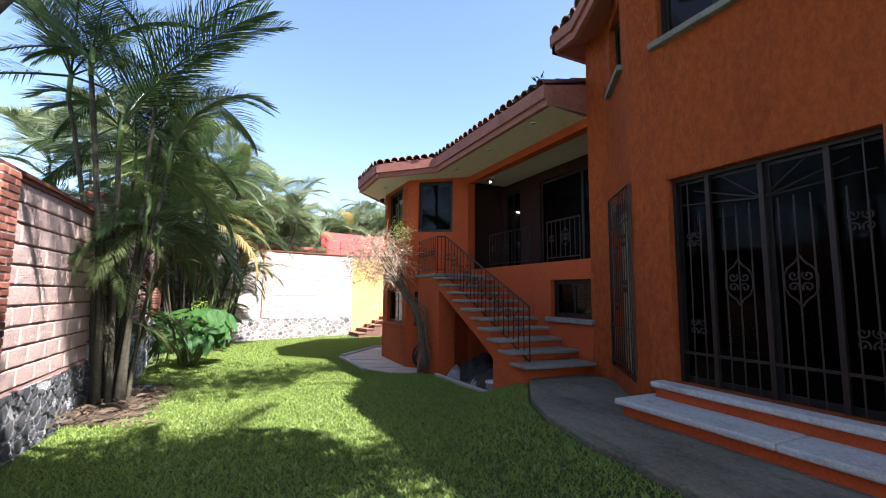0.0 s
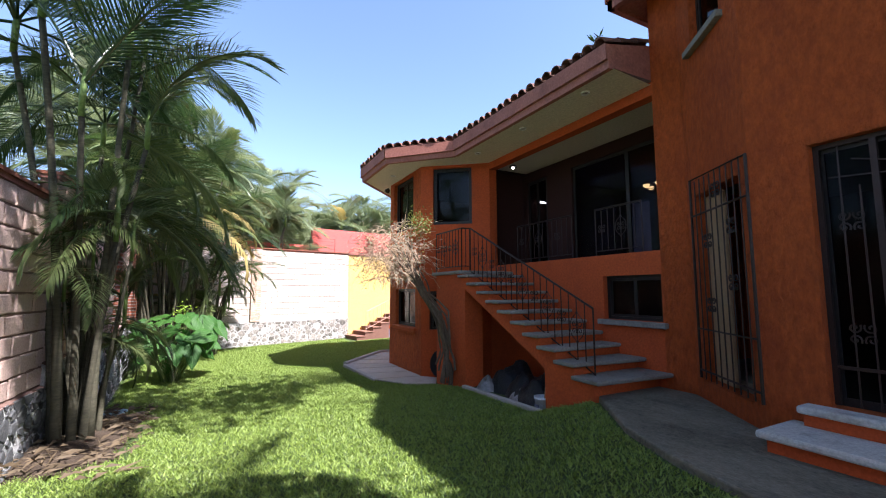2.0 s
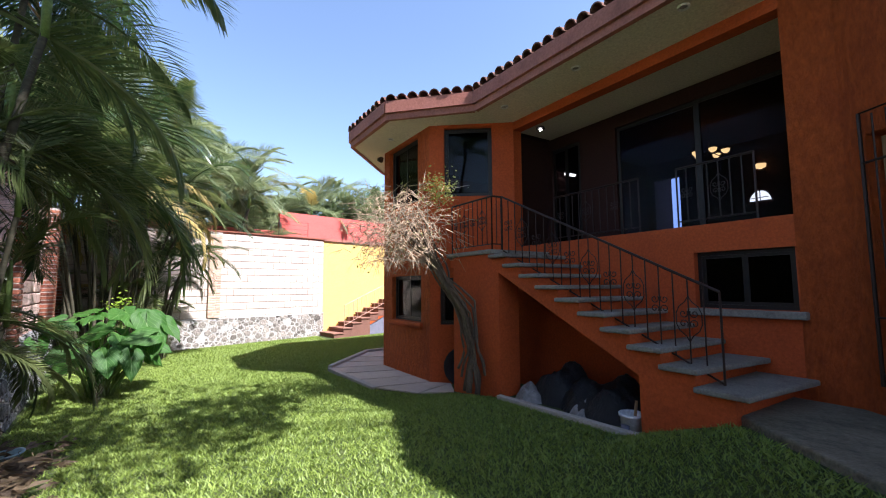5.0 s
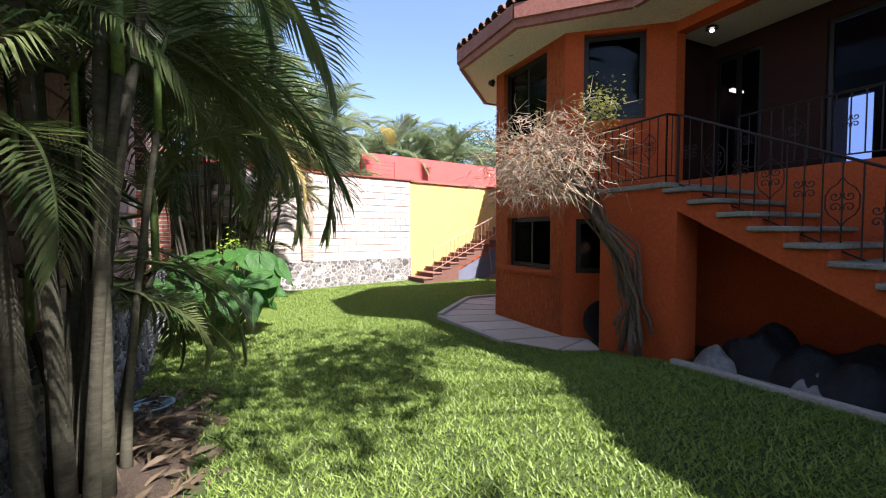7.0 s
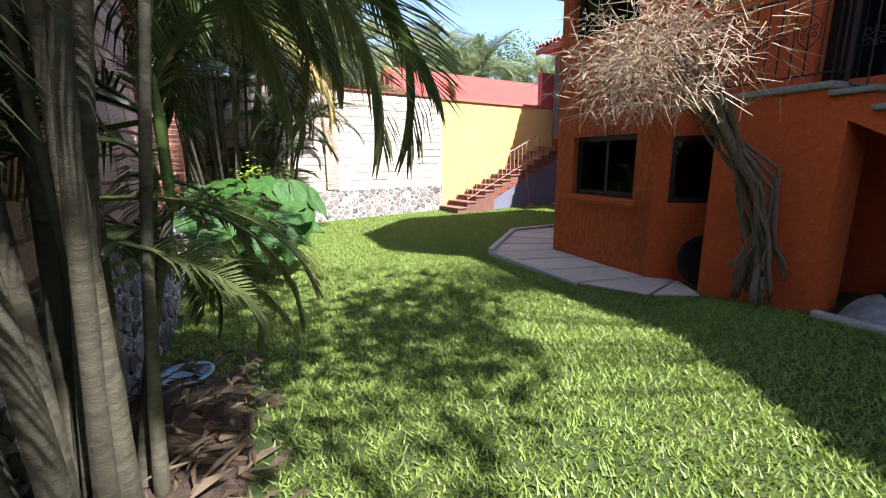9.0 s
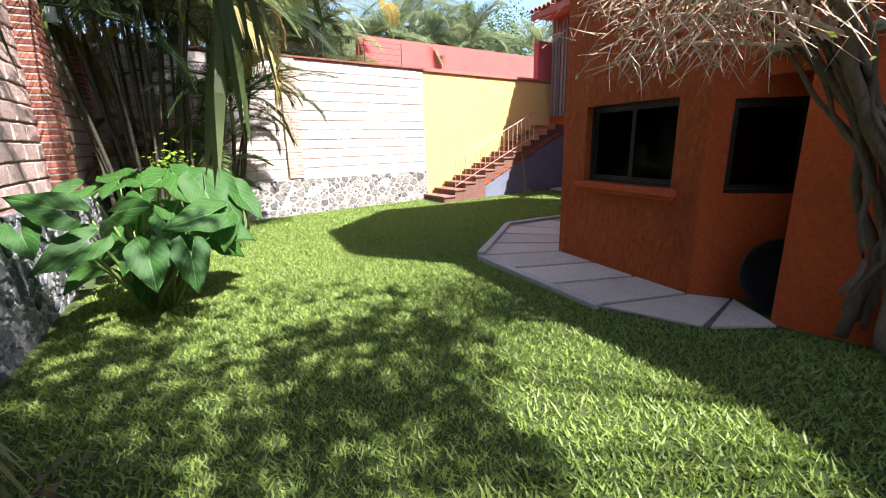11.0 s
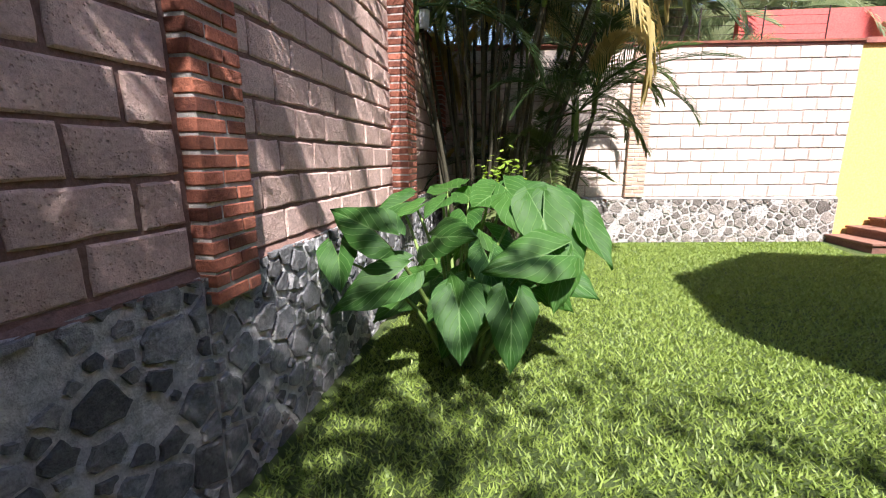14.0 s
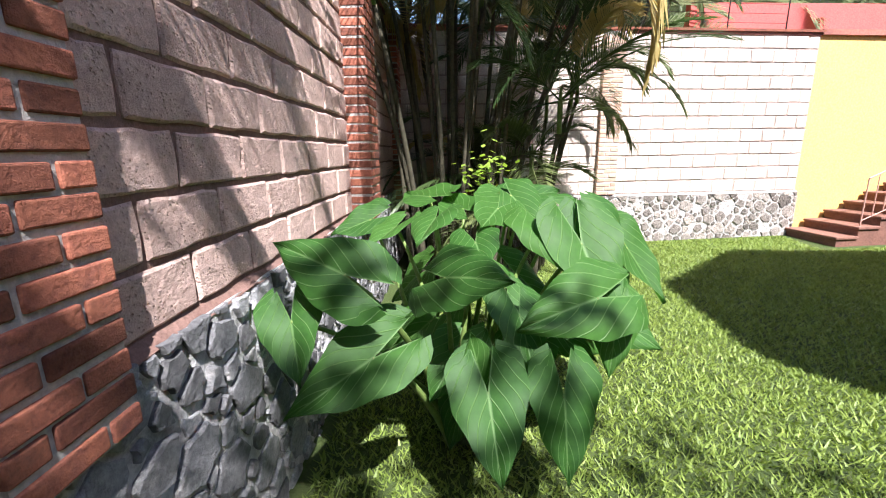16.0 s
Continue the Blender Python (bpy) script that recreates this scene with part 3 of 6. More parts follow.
for i in range(4):
    mb.add([(*TEAVE[i], 6.06), (*TEAVE[i + 1], 6.06), (*TIN[i + 1], 7.5), (*TIN[i], 7.5)], [(0, 1, 2, 3)])
    ms.add([(*TEAVE[i], 5.76), (*TEAVE[i + 1], 5.76), (*TS[i + 1], 5.90), (*TS[i], 5.90)], [(0, 1, 2, 3)])
    a, b = Vector(TEAVE[i]), Vector(TEAVE[i + 1])
    nrm = Vector((-(b - a).y, (b - a).x)).normalized()
    fb = MB()
    for o, z0, z1 in ((0.0, 5.74, 5.88), (0.05, 5.88, 6.06)):
        fb.prism([(q.x, q.y) for q in (a + nrm * o, b + nrm * o, b - nrm * 0.08, a - nrm * 0.08)], z0, z1)
    part("fascia", fb, FASCIA, troof, "weathered red-brown painted fascia")
    tile_rows(troof, TEAVE[i], TEAVE[i + 1], 6.08, 0.3, TILE_ME, 2)
part("roof_deck", mb, TILE, troof, closed=False)
part("soffit", ms, FASCIA, troof, closed=False)

# ---- wing roof ----
wroof = thing("roof_wing", None, None, "red terracotta tiled roof of the wing", "roof", kind="structure")
part("roof_deck", MB().add([(9.12, 14.5, 5.22), (9.12, 20.4, 5.22), (13, 20.4, 6.5), (13, 14.5, 6.5)], [(0, 1, 2, 3)]), REDTILE, wroof, closed=False)
part("fascia", MB().box(9.12, 14.4, 5.02, 9.2, 20.4, 5.2), FASCIA, wroof)
part("soffit", MB().box(9.2, 14.4, 5.1, 10.0, 20.4, 5.14), FASCIA, wroof)
tile_rows(wroof, (9.12, 14.5), (9.12, 20.4), 5.24, 0.27, REDTILE_ME, 3)
thing("wall_wing_upper", MB().box(11.2, 15.0, 5.2, 12.9, 19.5, 8.2), PINK, "pinkish red upper wall behind the wing roof", "wall", kind="structure")


# ---- windows ----
def window(name, a, b, u0, u1, z0, z1, label, depth=0.12, split=2, sill=True, glass=None):
    """Framed window in the wall whose outer face runs a-b."""
    w = thing(name, None, None, label, "window", kind="structure")
    at = lambda u, o: on_line(a, b, u, -o)
    t = 0.045
    fr = MB()
    for ua, ub, za, zb in ((u0, u0 + t, z0, z1), (u1 - t, u1, z0, z1), (u0 + t, u1 - t, z1 - t, z1), (u0 + t, u1 - t, z0, z0 + t)):
        fr.obox(at(ua, depth), at(ub, depth), za, zb, 0.05)
    part("window_frame", fr, FRAME, w)
    for k in range(split):
        ua, ub = u0 + t + (u1 - u0 - 2 * t) * k / split, u0 + t + (u1 - u0 - 2 * t) * (k + 1) / split
        o = depth + 0.02 * (k % 2)
        sash = MB()
        s = 0.035
        for uc, ud, za, zb in ((ua, ua + s, z0 + t, z1 - t), (ub - s, ub, z0 + t, z1 - t), (ua + s, ub - s, z1 - t - s, z1 - t), (ua + s, ub - s, z0 + t, z0 + t + s)):
            sash.obox(at(uc, o), at(ud, o), za, zb, 0.03)
        sh = part("sash", sash, FRAME, w)
        part("pane", MB().obox(at(ua + s, o), at(ub - s, o), z0 + t + s, z1 - t - s, 0.006), glass or GLASS, sh)
    if sill:
        sl = MB().obox(on_line(a, b, u0 - 0.08, 0.0), on_line(a, b, u1 + 0.08, 0.0), z0 - 0.085, z0 - 0.004, 0.16)
        if sill == 2:
            sl.obox(on_line(a, b, u0 - 0.05, 0.0), on_line(a, b, u1 + 0.05, 0.0), z0 - 0.125, z0 - 0.089, 0.11)
        part("window_sill", sl, STUCCO_SMOOTH if sill == 2 else TREAD, w, bevel=0.012)
    return w


window("window_1", BAY0, BAY1, 0.34, 1.66, 0.64, 1.58, "dark framed sliding window in the orange bay", sill=2)
window("window_2", BAY0, BAY1, 0.47, 1.82, 3.1, 4.48, "dark upper sliding window of the bay", sill=False)
window("window_3", REC1, BAY0, 0.42, 1.36, 3.1, 4.48, "tall dark window beside the terrace", split=1, sill=False)
window("window_4", REC1, BAY0, 0.75, 1.45, 0.62, 1.52, "dark ground floor window behind the stair", split=1, sill=False)
window("window_5", (5.33, 4.93), REC1, 0.01, 1.04, 1.07, 1.75, "dark window under the terrace with stone sill")
window("window_6", BIG0, BIG1, 8.6, 9.86, 4.52, 5.65, "dark upper window with stone sill")
window("window_7", BIG1, CH1, 0.35, 1.1, 4.62, 5.6, "narrow dark upper window with stone sill", split=1)
window("window_8", NCOR, NEND, 3.9, 5.15, 0.66, 1.95, "dark barred window of the wing", split=2, sill=2)

# ---- stone stair to the terrace ----
stair = thing("stair", None, None, "orange masonry stair with grey stone treads", "stair", kind="structure")
NT, GOING, RISE = 10, 0.334, 0.160
SY = lambda i: 8.38 - GOING * i
SZ = lambda i: 1.84 - RISE * i
# sloping stringer and plinth seen from the garden: one plate with the open bay cut below the flight
side = [(9.45, -0.75), (9.45, 1.86), (8.40, 1.86)]
for i in range(NT):
    side += [(SY(i), SZ(i) - 0.06), (SY(i + 1), SZ(i) - 0.06)]
side += [(SY(NT), -0.55), (5.95, -0.55), (5.95, 0.40), (8.22, 1.56), (8.22, -0.75)]
mb = MB()
mb.v = [(4.05, y, z) for y, z in side] + [(4.30, y, z) for y, z in side]
k = len(side)
mb.f = [tuple(range(k)), tuple(reversed(range(k, 2 * k)))] + [(i, (i + 1) % k, k + (i + 1) % k, k + i) for i in range(k)]
part("stringer", mb, STUCCO_SMOOTH, stair, "orange stucco stringer")
mb = MB()
for i in range(NT):
    mb.box(4.30, SY(i + 1), SZ(i) - 0.24, 5.33, SY(i), SZ(i) - 0.05)
part("flight", mb, STUCCO_SMOOTH, stair)
mb = MB().box(4.30, 8.38, 1.70, 5.33, 9.2, 1.86).prism([(4.30, 9.2), (5.3, 9.2), (4.32, 9.95)], 1.70, 1.86)
part("landing", mb, STUCCO_SMOOTH, stair)
part("post", MB().box(4.30, 8.22, -0.75, 4.45, 9.40, 1.70), STUCCO_SMOOTH, stair)
part("landing_slab", MB().prism([(4.0, 8.36), (5.33, 8.36), (5.32, 9.2), (4.35, 10.0), (4.0, 9.6)], 1.86, 1.93), TREAD, stair, "grey stone landing slab", bevel=0.02)
for i in range(NT):
    x0, skew = 3.97 + random.uniform(-0.02, 0.02), random.uniform(-0.015, 0.015)
    z = SZ(i)
    over = 0.06 + (0.07 if i == NT - 1 else 0)
    p = [(x0, SY(i + 1) - over + skew), (5.31, SY(i + 1) - over - (0.1 if i > 7 else 0)), (5.31, SY(i) - 0.004), (x0, SY(i) - 0.004)]
    part("tread", MB().prism(p, z - 0.055, z), TREAD, stair, bevel=0.016)
# lower pale edging in front of the pond bay
thing("kerb", MB().prism([(3.95, 5.96), (4.046, 5.96), (4.046, 8.2), (3.95, 8.2)], -0.5, [-0.19, -0.19, -0.25, -0.25]), KERB, "pale concrete edging under the stair", "kerb", kind="structure", bevel=0.015)

# ---- concrete path and entrance steps ----
PATH_EDGE = [(4.22, 5.16), (3.75, 4.5), (3.42, 4.05), (3.12, 3.35), (2.95, 2.6), (2.88, 1.6), (2.84, 0), (2.84, -7)]
mb = MB().prism(PATH_EDGE + [(4.44, -7), (4.44, 3.3), (5.32, 4.5), (5.32, 5.16)], -0.5, 0.19)
thing("path", mb, CONCRETE, "stained grey concrete path along the house", "path", kind="structure", bevel=0.02)
step = thing("entrance_step", None, None, "orange step with pale stone slab before the entrance", "step", kind="structure")
part("riser", MB().box(3.90, -2.0, 0.19, 4.449, 3.05, 0.30), STUCCO_SMOOTH, step)
for y0, y1 in ((1.55, 3.1), (0.0, 1.545), (-2.0, -0.005)):
    part("slab", MB().box(3.82, y0, 0.30, 4.449, y1, 0.365), SLAB, step, bevel=0.022)
part("riser", MB().box(4.30, -2.0, 0.366, 4.449, 2.95, 0.47), STUCCO_SMOOTH, step)
part("slab", MB().box(4.24, 0.6, 0.47, 4.449, 2.98, 0.535), SLAB, step, bevel=0.02)

# ---- paved strip and kerb round the bay ----
PAV = [(4.0, 9.35), (3.45, 9.62), (3.0, 10.45), (2.9, 12.7), (4.5, 14.45), (6.6, 14.6)]
PIN = [(4.04, 9.45), (4.30, 9.95), BAY0, BAY1, BAY2, (6.6, 13.55)]
pav = thing("pavement", None, None, "pale pinkish paving slabs round the bay foot", "pavement", kind="structure")
mb = MB()
for i in range(len(PAV) - 1):
    mb.prism([PAV[i], PAV[i + 1], PIN[i + 1], PIN[i]], -0.75, -0.465)
part("bed", mb, CONCRETE, pav)
for i in range(len(PAV) - 1):
    a, b, c, d = map(Vector, (PAV[i], PAV[i + 1], PIN[i + 1], PIN[i]))
    m = max(1, round((b - a).length / 0.85))
    for j in range(m):
        f0, f1 = j / m + 0.045 / m, (j + 1) / m - 0.045 / m
        q = [a.lerp(b, f0), a.lerp(b, f1), d.lerp(c, f1), d.lerp(c, f0)]
        part("paving_slab", MB().prism([(p.x, p.y) for p in q], -0.46, -0.44 + random.uniform(-0.004, 0.004)), PAVING, pav)
kerb = thing("kerb", None, None, "pale concrete kerb round the paved strip", "kerb", kind="structure")
for i in range(2, len(PAV) - 1):
    part("kerb_stone", MB().obox(PAV[i], PAV[i + 1], -0.7, -0.385 if i > 2 else -0.435, 0.11), KERB, kerb, bevel=0.012)


# ---- garden walls ----
def rubble_cells(w, h, seed):
    """Outlines of large and small rubble stones filling w x h: cells round scattered centres of unlike reach."""
    rnd = random.Random(seed)
    pts = []
    for reach_, tries in ((0.135, 7), (0.088, 14), (0.052, 26)):
        for _ in range(int(w * h / (reach_ * reach_) * tries / 6)):
            p = (rnd.uniform(0, w), rnd.uniform(0.0, h), reach_ * rnd.uniform(0.85, 1.2))
            if all((p[0] - q[0]) ** 2 + (1.35 * (p[1] - q[1])) ** 2 > (p[2] + q[2]) ** 2 * 0.62 for q in pts if abs(q[0] - p[0]) < 0.4):
                pts.append(p)
    arr = np.array(pts)
    out = []
    for px, py, pr in pts:
        poly = [(max(0, px - pr * 1.5), max(0, py - pr * 1.1)), (min(w, px + pr * 1.5), max(0, py - pr * 1.1)), (min(w, px + pr * 1.5), min(h, py + pr * 1.1)), (max(0, px - pr * 1.5), min(h, py + pr * 1.1))]
        dist = np.hypot(arr[:, 0] - px, arr[:, 1] - py)
        for o in np.argsort(dist)[1:16]:
            qx, qy, qr = pts[o]
            nx_, ny_ = qx - px, qy - py
            f = pr / (pr + qr)
            mid = (px + nx_ * f) * nx_ + (py + ny_ * f) * ny_
            res = []
            for i in range(len(poly)):
                p, q = poly[i], poly[(i + 1) % len(poly)]
                dp, dq = p[0] * nx_ + p[1] * ny_ - mid, q[0] * nx_ + q[1] * ny_ - mid
                if dp <= 0:
                    res.append(p)
                if dp * dq < 0:
                    t = dp / (dp - dq)
                    res.append((p[0] + (q[0] - p[0]) * t, p[1] + (q[1] - p[1]) * t))
            poly = res
            if len(poly) < 3:
                break
        if len(poly) >= 3:
            out.append(poly)
    return out


def rugged(poly, rnd):
    """Splits the long sides of an outline and knocks the new corners in or out."""
    out = []
    for i in range(len(poly)):
        p, q = Vector(poly[i]), Vector(poly[(i + 1) % len(poly)])
        L = (q - p).length
        if L < 0.012:
            continue
        out.append(tuple(p))
        if L > 0.06:
            nrm = Vector((-(q - p).y, (q - p).x)) / L
            for f in ((0.33, 0.68) if L > 0.13 else (0.5,)):
                out.append(tuple(p.lerp(q, f + rnd.uniform(-0.1, 0.1)) + nrm * rnd.uniform(-0.004, 0.012)))
    return out if len(out) > 2 else poly


def stone_piece(poly, rnd, gap=0.02, lift=0.05):
    """A rough stone: outline drawn in for the joint, domed face. Local: u, out, z."""
    c = Vector((sum(p[0] for p in poly) / len(poly), sum(p[1] for p in poly) / len(poly)))
    size = max((Vector(p) - c).length for p in poly)
    g = gap + rnd.uniform(0, 0.02)
    base = [c + (Vector(p) - c) * max(0.3, 1 - g / max(size, 0.05)) for p in poly]
    top = [c + (p - c) * rnd.uniform(0.88, 0.96) for p in base]
    h = lift * rnd.uniform(0.6, 1.3)
    mb = MB()
    k = len(poly)
    mb.v = [(p.x, -0.01, p.y) for p in base] + [(p.x, h * rnd.uniform(0.55, 0.8), p.y) for p in base] + [(p.x, h * rnd.uniform(0.9, 1.15), p.y) for p in top]
    for r in (0, 1):
        mb.f += [(r * k + i, r * k + (i + 1) % k, (r + 1) * k + (i + 1) % k, (r + 1) * k + i) for i in range(k)]
    mb.f.append(tuple(range(2 * k, 3 * k)))
    return mb


def lay(a, b):
    """Matrix that takes local u, out, z to the wall face a-b, out being to its left."""
    a, b = Vector(a), Vector(b)
    d = (b - a).normalized()
    m = Matrix.Identity(4)
    m.col[0][:3], m.col[1][:3], m.col[2][:3], m.col[3][:3] = (d.x, d.y, 0), (-d.y, d.x, 0), (0, 0, 1), (a.x, a.y, 0)
    return m


BLOCK_ME = {}


def block_mesh(L, mat, course, kind):
    """A rough cast block with a chipped, uneven outline."""
    key = (round(L, 2), mat.name, course, kind)
    if key not in BLOCK_ME:
        rnd = random.Random(kind * 31 + int(L * 100))
        h = course - 0.022
        rim = [(key[0] * f, 0.0) for f in (0, 0.2, 0.4, 0.6, 0.8)] + [(key[0], h * f) for f in (0, 0.35, 0.7)] + [(key[0] * f, h) for f in (1, 0.8, 0.6, 0.4, 0.2)] + [(0, h * f) for f in (1, 0.7, 0.35)]
        j = lambda q: rnd.uniform(-q, q)
        rim = [(u + j(0.005), z + j(0.005)) for u, z in rim]
        c = (key[0] / 2, h / 2)
        mb = MB()
        k = len(rim)
        mb.v = [(u, -0.02, z) for u, z in rim] + [(u, 0.004 + j(0.003), z) for u, z in rim] + [(u + (0.010 if u < c[0] else -0.010), 0.013 + j(0.0025), z + (0.010 if z < c[1] else -0.010)) for u, z in rim] + [(c[0], 0.015, c[1])]
        for r in (0, 1):
            mb.f += [(r * k + i, r * k + (i + 1) % k, (r + 1) * k + (i + 1) % k, (r + 1) * k + i) for i in range(k)]
        mb.f += [(2 * k + i, 2 * k + (i + 1) % k, 3 * k) for i in range(k)]
        BLOCK_ME[key] = mb.mesh("block")
        BLOCK_ME[key].materials.append(mat)
    return BLOCK_ME[key]


def block_wall(name, a, b, zbase, foot, rows, skip=(), label="", cap=True, parts=True, seed=1, thick=0.16, bl=0.425, course=0.213, pale=False):
    """Garden wall on the face line a-b (garden to its left): rubble base, coursed blocks, brick cap. skip: stretches
    (u0, u1) under pilasters. pale: far wall colours with the sun's glare put in.
    """
    rnd = random.Random(seed)
    m = lay(a, b)
    L = (Vector(b) - Vector(a)).length
    top = zbase + rows * course
    w = thing(name, None, None, label, "wall", kind="structure")
    part("mortar", MB().obox(a, b, zbase - 0.02, top, thick, -thick / 2), PALEMORTAR if pale else MORTAR, w)
    joined = MB()
    for r in range(rows):
        u = -bl / 2 if r % 2 else 0.0
        while u < L:
            u0, u1 = max(u, 0) + 0.010, min(u + bl, L) - 0.010
            u += bl
            if u1 - u0 < 0.04 or any(s0 - 0.02 < u0 and u1 < s1 + 0.02 for s0, s1 in skip):
                continue
            tilt = rnd.uniform(-0.004, 0.004)
            mm = m @ Matrix.Translation((u0, tilt, zbase + r * course + 0.01 + rnd.uniform(-0.002, 0.002)))
            if parts:
                ob = new("block", block_mesh(u1 - u0, PALEBLOCK if pale else BLOCK, course, rnd.randrange(4)))
                ob.parent = w
                ob.matrix_basis = mm
            else:
                me = block_mesh(u1 - u0, BLOCK, course, rnd.randrange(4))
                joined.add([mm @ v.co for v in me.vertices], [tuple(p.vertices) for p in me.polygons])
    if joined.v:
        tagged(part("block_courses", joined, BLOCK, w, closed=False), kind="stuff")
    # rubble base
    base = thing(name + "_base", None, None, "grey volcanic rubble stone base with pale mortar", "wall base", kind="structure")
    proud = 0.075 if pale else 0.035
    part("mortar", MB().obox(a, b, foot - 0.4, zbase - 0.03, thick + proud, (proud - thick) / 2), STONEMORTAR if pale else GREYMORTAR, base)
    h = zbase - foot + 0.03
    joined = MB()
    mbase = m @ Matrix.Translation((0, proud, foot - 0.05))
    for poly in rubble_cells(L, h, seed + 5):
        if rnd.random() < (0.10 if pale else 0.08):
            continue
        pc = stone_piece(rugged(poly, rnd), rnd, rnd.choice((0.006, 0.014, 0.026)), 0.016 if pale else 0.02)
        if parts:
            ob = part("stone", pc, PALESTONE if pale else STONE, base)
            ob.matrix_basis = mbase
        else:
            joined.add([mbase @ Vector(v) for v in pc.v], pc.f)
    # uneven sloping mortar on top of the base
    tp = MB()
    kk = int(L / 0.12)
    for i in range(kk + 1):
        u = L * i / kk
        tp.v += [tuple(m @ Vector((u, -0.01, zbase + rnd.uniform(-0.004, 0.012)))), tuple(m @ Vector((u, proud + 0.004 + rnd.uniform(-0.008, 0.008), zbase - 0.03 + rnd.uniform(-0.02, 0.005)))), tuple(m @ Vector((u, proud + 0.004, zbase - 0.045)))]
    tp.f = [(3 * i + j, 3 * i + 3 + j, 3 * i + 4 + j, 3 * i + 1 + j) for i in range(kk) for j in (0, 1)]
    part("mortar_top", tp, STONEMORTAR if pale else MORTAR, base, closed=False)
    if joined.v:
        tagged(part("rubble", joined, STONE, base, closed=False), kind="stuff")
    if cap:
        cp = thing(name + "_cap", None, None, "thin red brick coping on the garden wall", "coping", kind="structure")
        part("coping", MB().obox(on_line(a, b, -0.02), on_line(a, b, L + 0.02), top, top + 0.045, thick + 0.05, -thick / 2), FASCIA, cp)
        part("coping", MB().obox(on_line(a, b, -0.04), on_line(a, b, L + 0.04), top + 0.045, top + 0.085, thick + 0.11, -thick / 2), BRICK, cp)
    return w


def pilaster(name, a, b, u0, w, z0, z1, proud=0.12, label="red brick pilaster with pale mortar joints", seed=1, mat=None):
    """Brick pilaster standing proud of the wall face a-b."""
    rnd = random.Random(seed)
    m = lay(a, b)
    p = thing(name, None, None, label, "pilaster", kind="structure")
    core = MB().box(u0 + 0.006, -0.02, z0, u0 + w - 0.006, proud - 0.003, z1)
    ob = part("mortar", core, LIGHTMORTAR, p)
    ob.matrix_basis = m
    bh, course = 0.058, 0.075
    rows = int((z1 - z0) / course)
    for r in range(rows):
        z = z0 + r * course + 0.008
        cuts = [0, w * rnd.choice((0.6, 0.66, 0.7)), w] if r % 2 else [0, w * rnd.choice((0.3, 0.36, 0.42)), w]
        for c0, c1 in zip(cuts, cuts[1:]):
            g = 0.007
            key = ("b", round(c1 - c0, 3), round(proud, 2), mat)
            if key not in BLOCK_ME:
                BLOCK_ME[key] = MB().box(0, -0.01, 0, c1 - c0 - 2 * g + (g if c0 == 0 or c1 == w else 0), proud + 0.004, bh).mesh("brick", bevel=0.006)
                BLOCK_ME[key].materials.append(mat or BRICK)
            ob = new("brick", BLOCK_ME[key])
            ob.parent = p
            ob.matrix_basis = m @ Matrix.Translation((u0 + c0 + (0 if c0 == 0 else g), rnd.uniform(-0.001, 0.005), z + rnd.uniform(-0.003, 0.003))) @ Matrix.Rotation(rnd.uniform(-0.014, 0.014), 4, "Y") @ Matrix.Rotation(rnd.uniform(-0.02, 0.02), 4, "Z")
    return p


LW0, LW1, LW2, LW3 = (-2.20, -7.0), (-1.99, 7.7), (-1.94, 10.9), (-2.58, 17.6)
# garden lies to the right of these lines going north, so they are laid north to south
block_wall("wall_garden_south", LW1, LW0, 0.45, -0.35, 10, label="pinkish concrete block garden wall", parts=False, seed=11)
block_wall("wall_garden_middle", LW2, LW1, 0.70, -0.45, 11, label="pinkish concrete block garden wall in dappled shade", seed=12, course=0.2)
block_wall("wall_garden_north", LW3, LW2, 0.69, -0.52, 11, label="pinkish concrete block garden wall over rubble base", seed=13, course=0.2, skip=((3.2, 3.65), (6.4, 6.71)))
NW0, NW1 = (-2.58, 17.52), (4.65, 19.125)
NW2 = (10.0, 20.33)
block_wall("wall_far", NW1, NW0, 0.42, -0.5, 12, label="sunlit pale concrete block wall with brick coping", seed=14, course=0.2225, skip=((3.56, 3.97),), pale=True)
pilaster("pilaster", LW3, LW2, 6.385, 0.325, 0.53, 2.9, 0.09, seed=3)
pilaster("pilaster", LW3, LW2, 3.24, 0.40, 0.62, 2.9, 0.2, seed=8)
pilaster("pilaster", LW3, LW2, 0.55, 0.34, 0.5, 2.9, seed=4)
pilaster("pilaster", NW1, NW0, 3.59, 0.36, 0.42, 3.1, 0.09, "pink brick pilaster in sun-paled colour with pale joints", 5, PALEBRICK)
pilaster("pilaster", LW1, LW0, 2.75, 0.33, 0.35, 2.6, seed=6)
thing("wall_yellow", wall_mesh(NW1, NW2, -0.8, 3.10, 0.16), YELLOW, "sunlit yellow painted wall behind the small stair", "wall", kind="structure")
cp = thing("wall_yellow_cap", None, None, "thin red brick coping on the yellow wall", "coping", kind="structure")
part("coping", MB().obox(NW1, NW2, 3.10, 3.19, 0.27, 0.08), FASCIA, cp)
thing("wall_pier", MB().obox(on_line(NW1, NW2, 4.75), on_line(NW1, NW2, 5.48), 3.2, 4.4, 0.2, 0.08), PINK, "red painted wall pier above the yellow wall", "wall", kind="structure")
# neighbour's painted wall behind
thing("wall_neighbour", MB().obox((3.65, 22.3), (14.0, 24.2), -0.5, 4.62, 0.2), PINK, "neighbour's red painted wall", "wall", kind="structure")
thing("wall_neighbour_low", MB().obox((-3.0, 20.8), (3.65, 22.3), -0.5, 3.75, 0.2), PINK, "neighbour's low red wall", "wall", kind="structure")


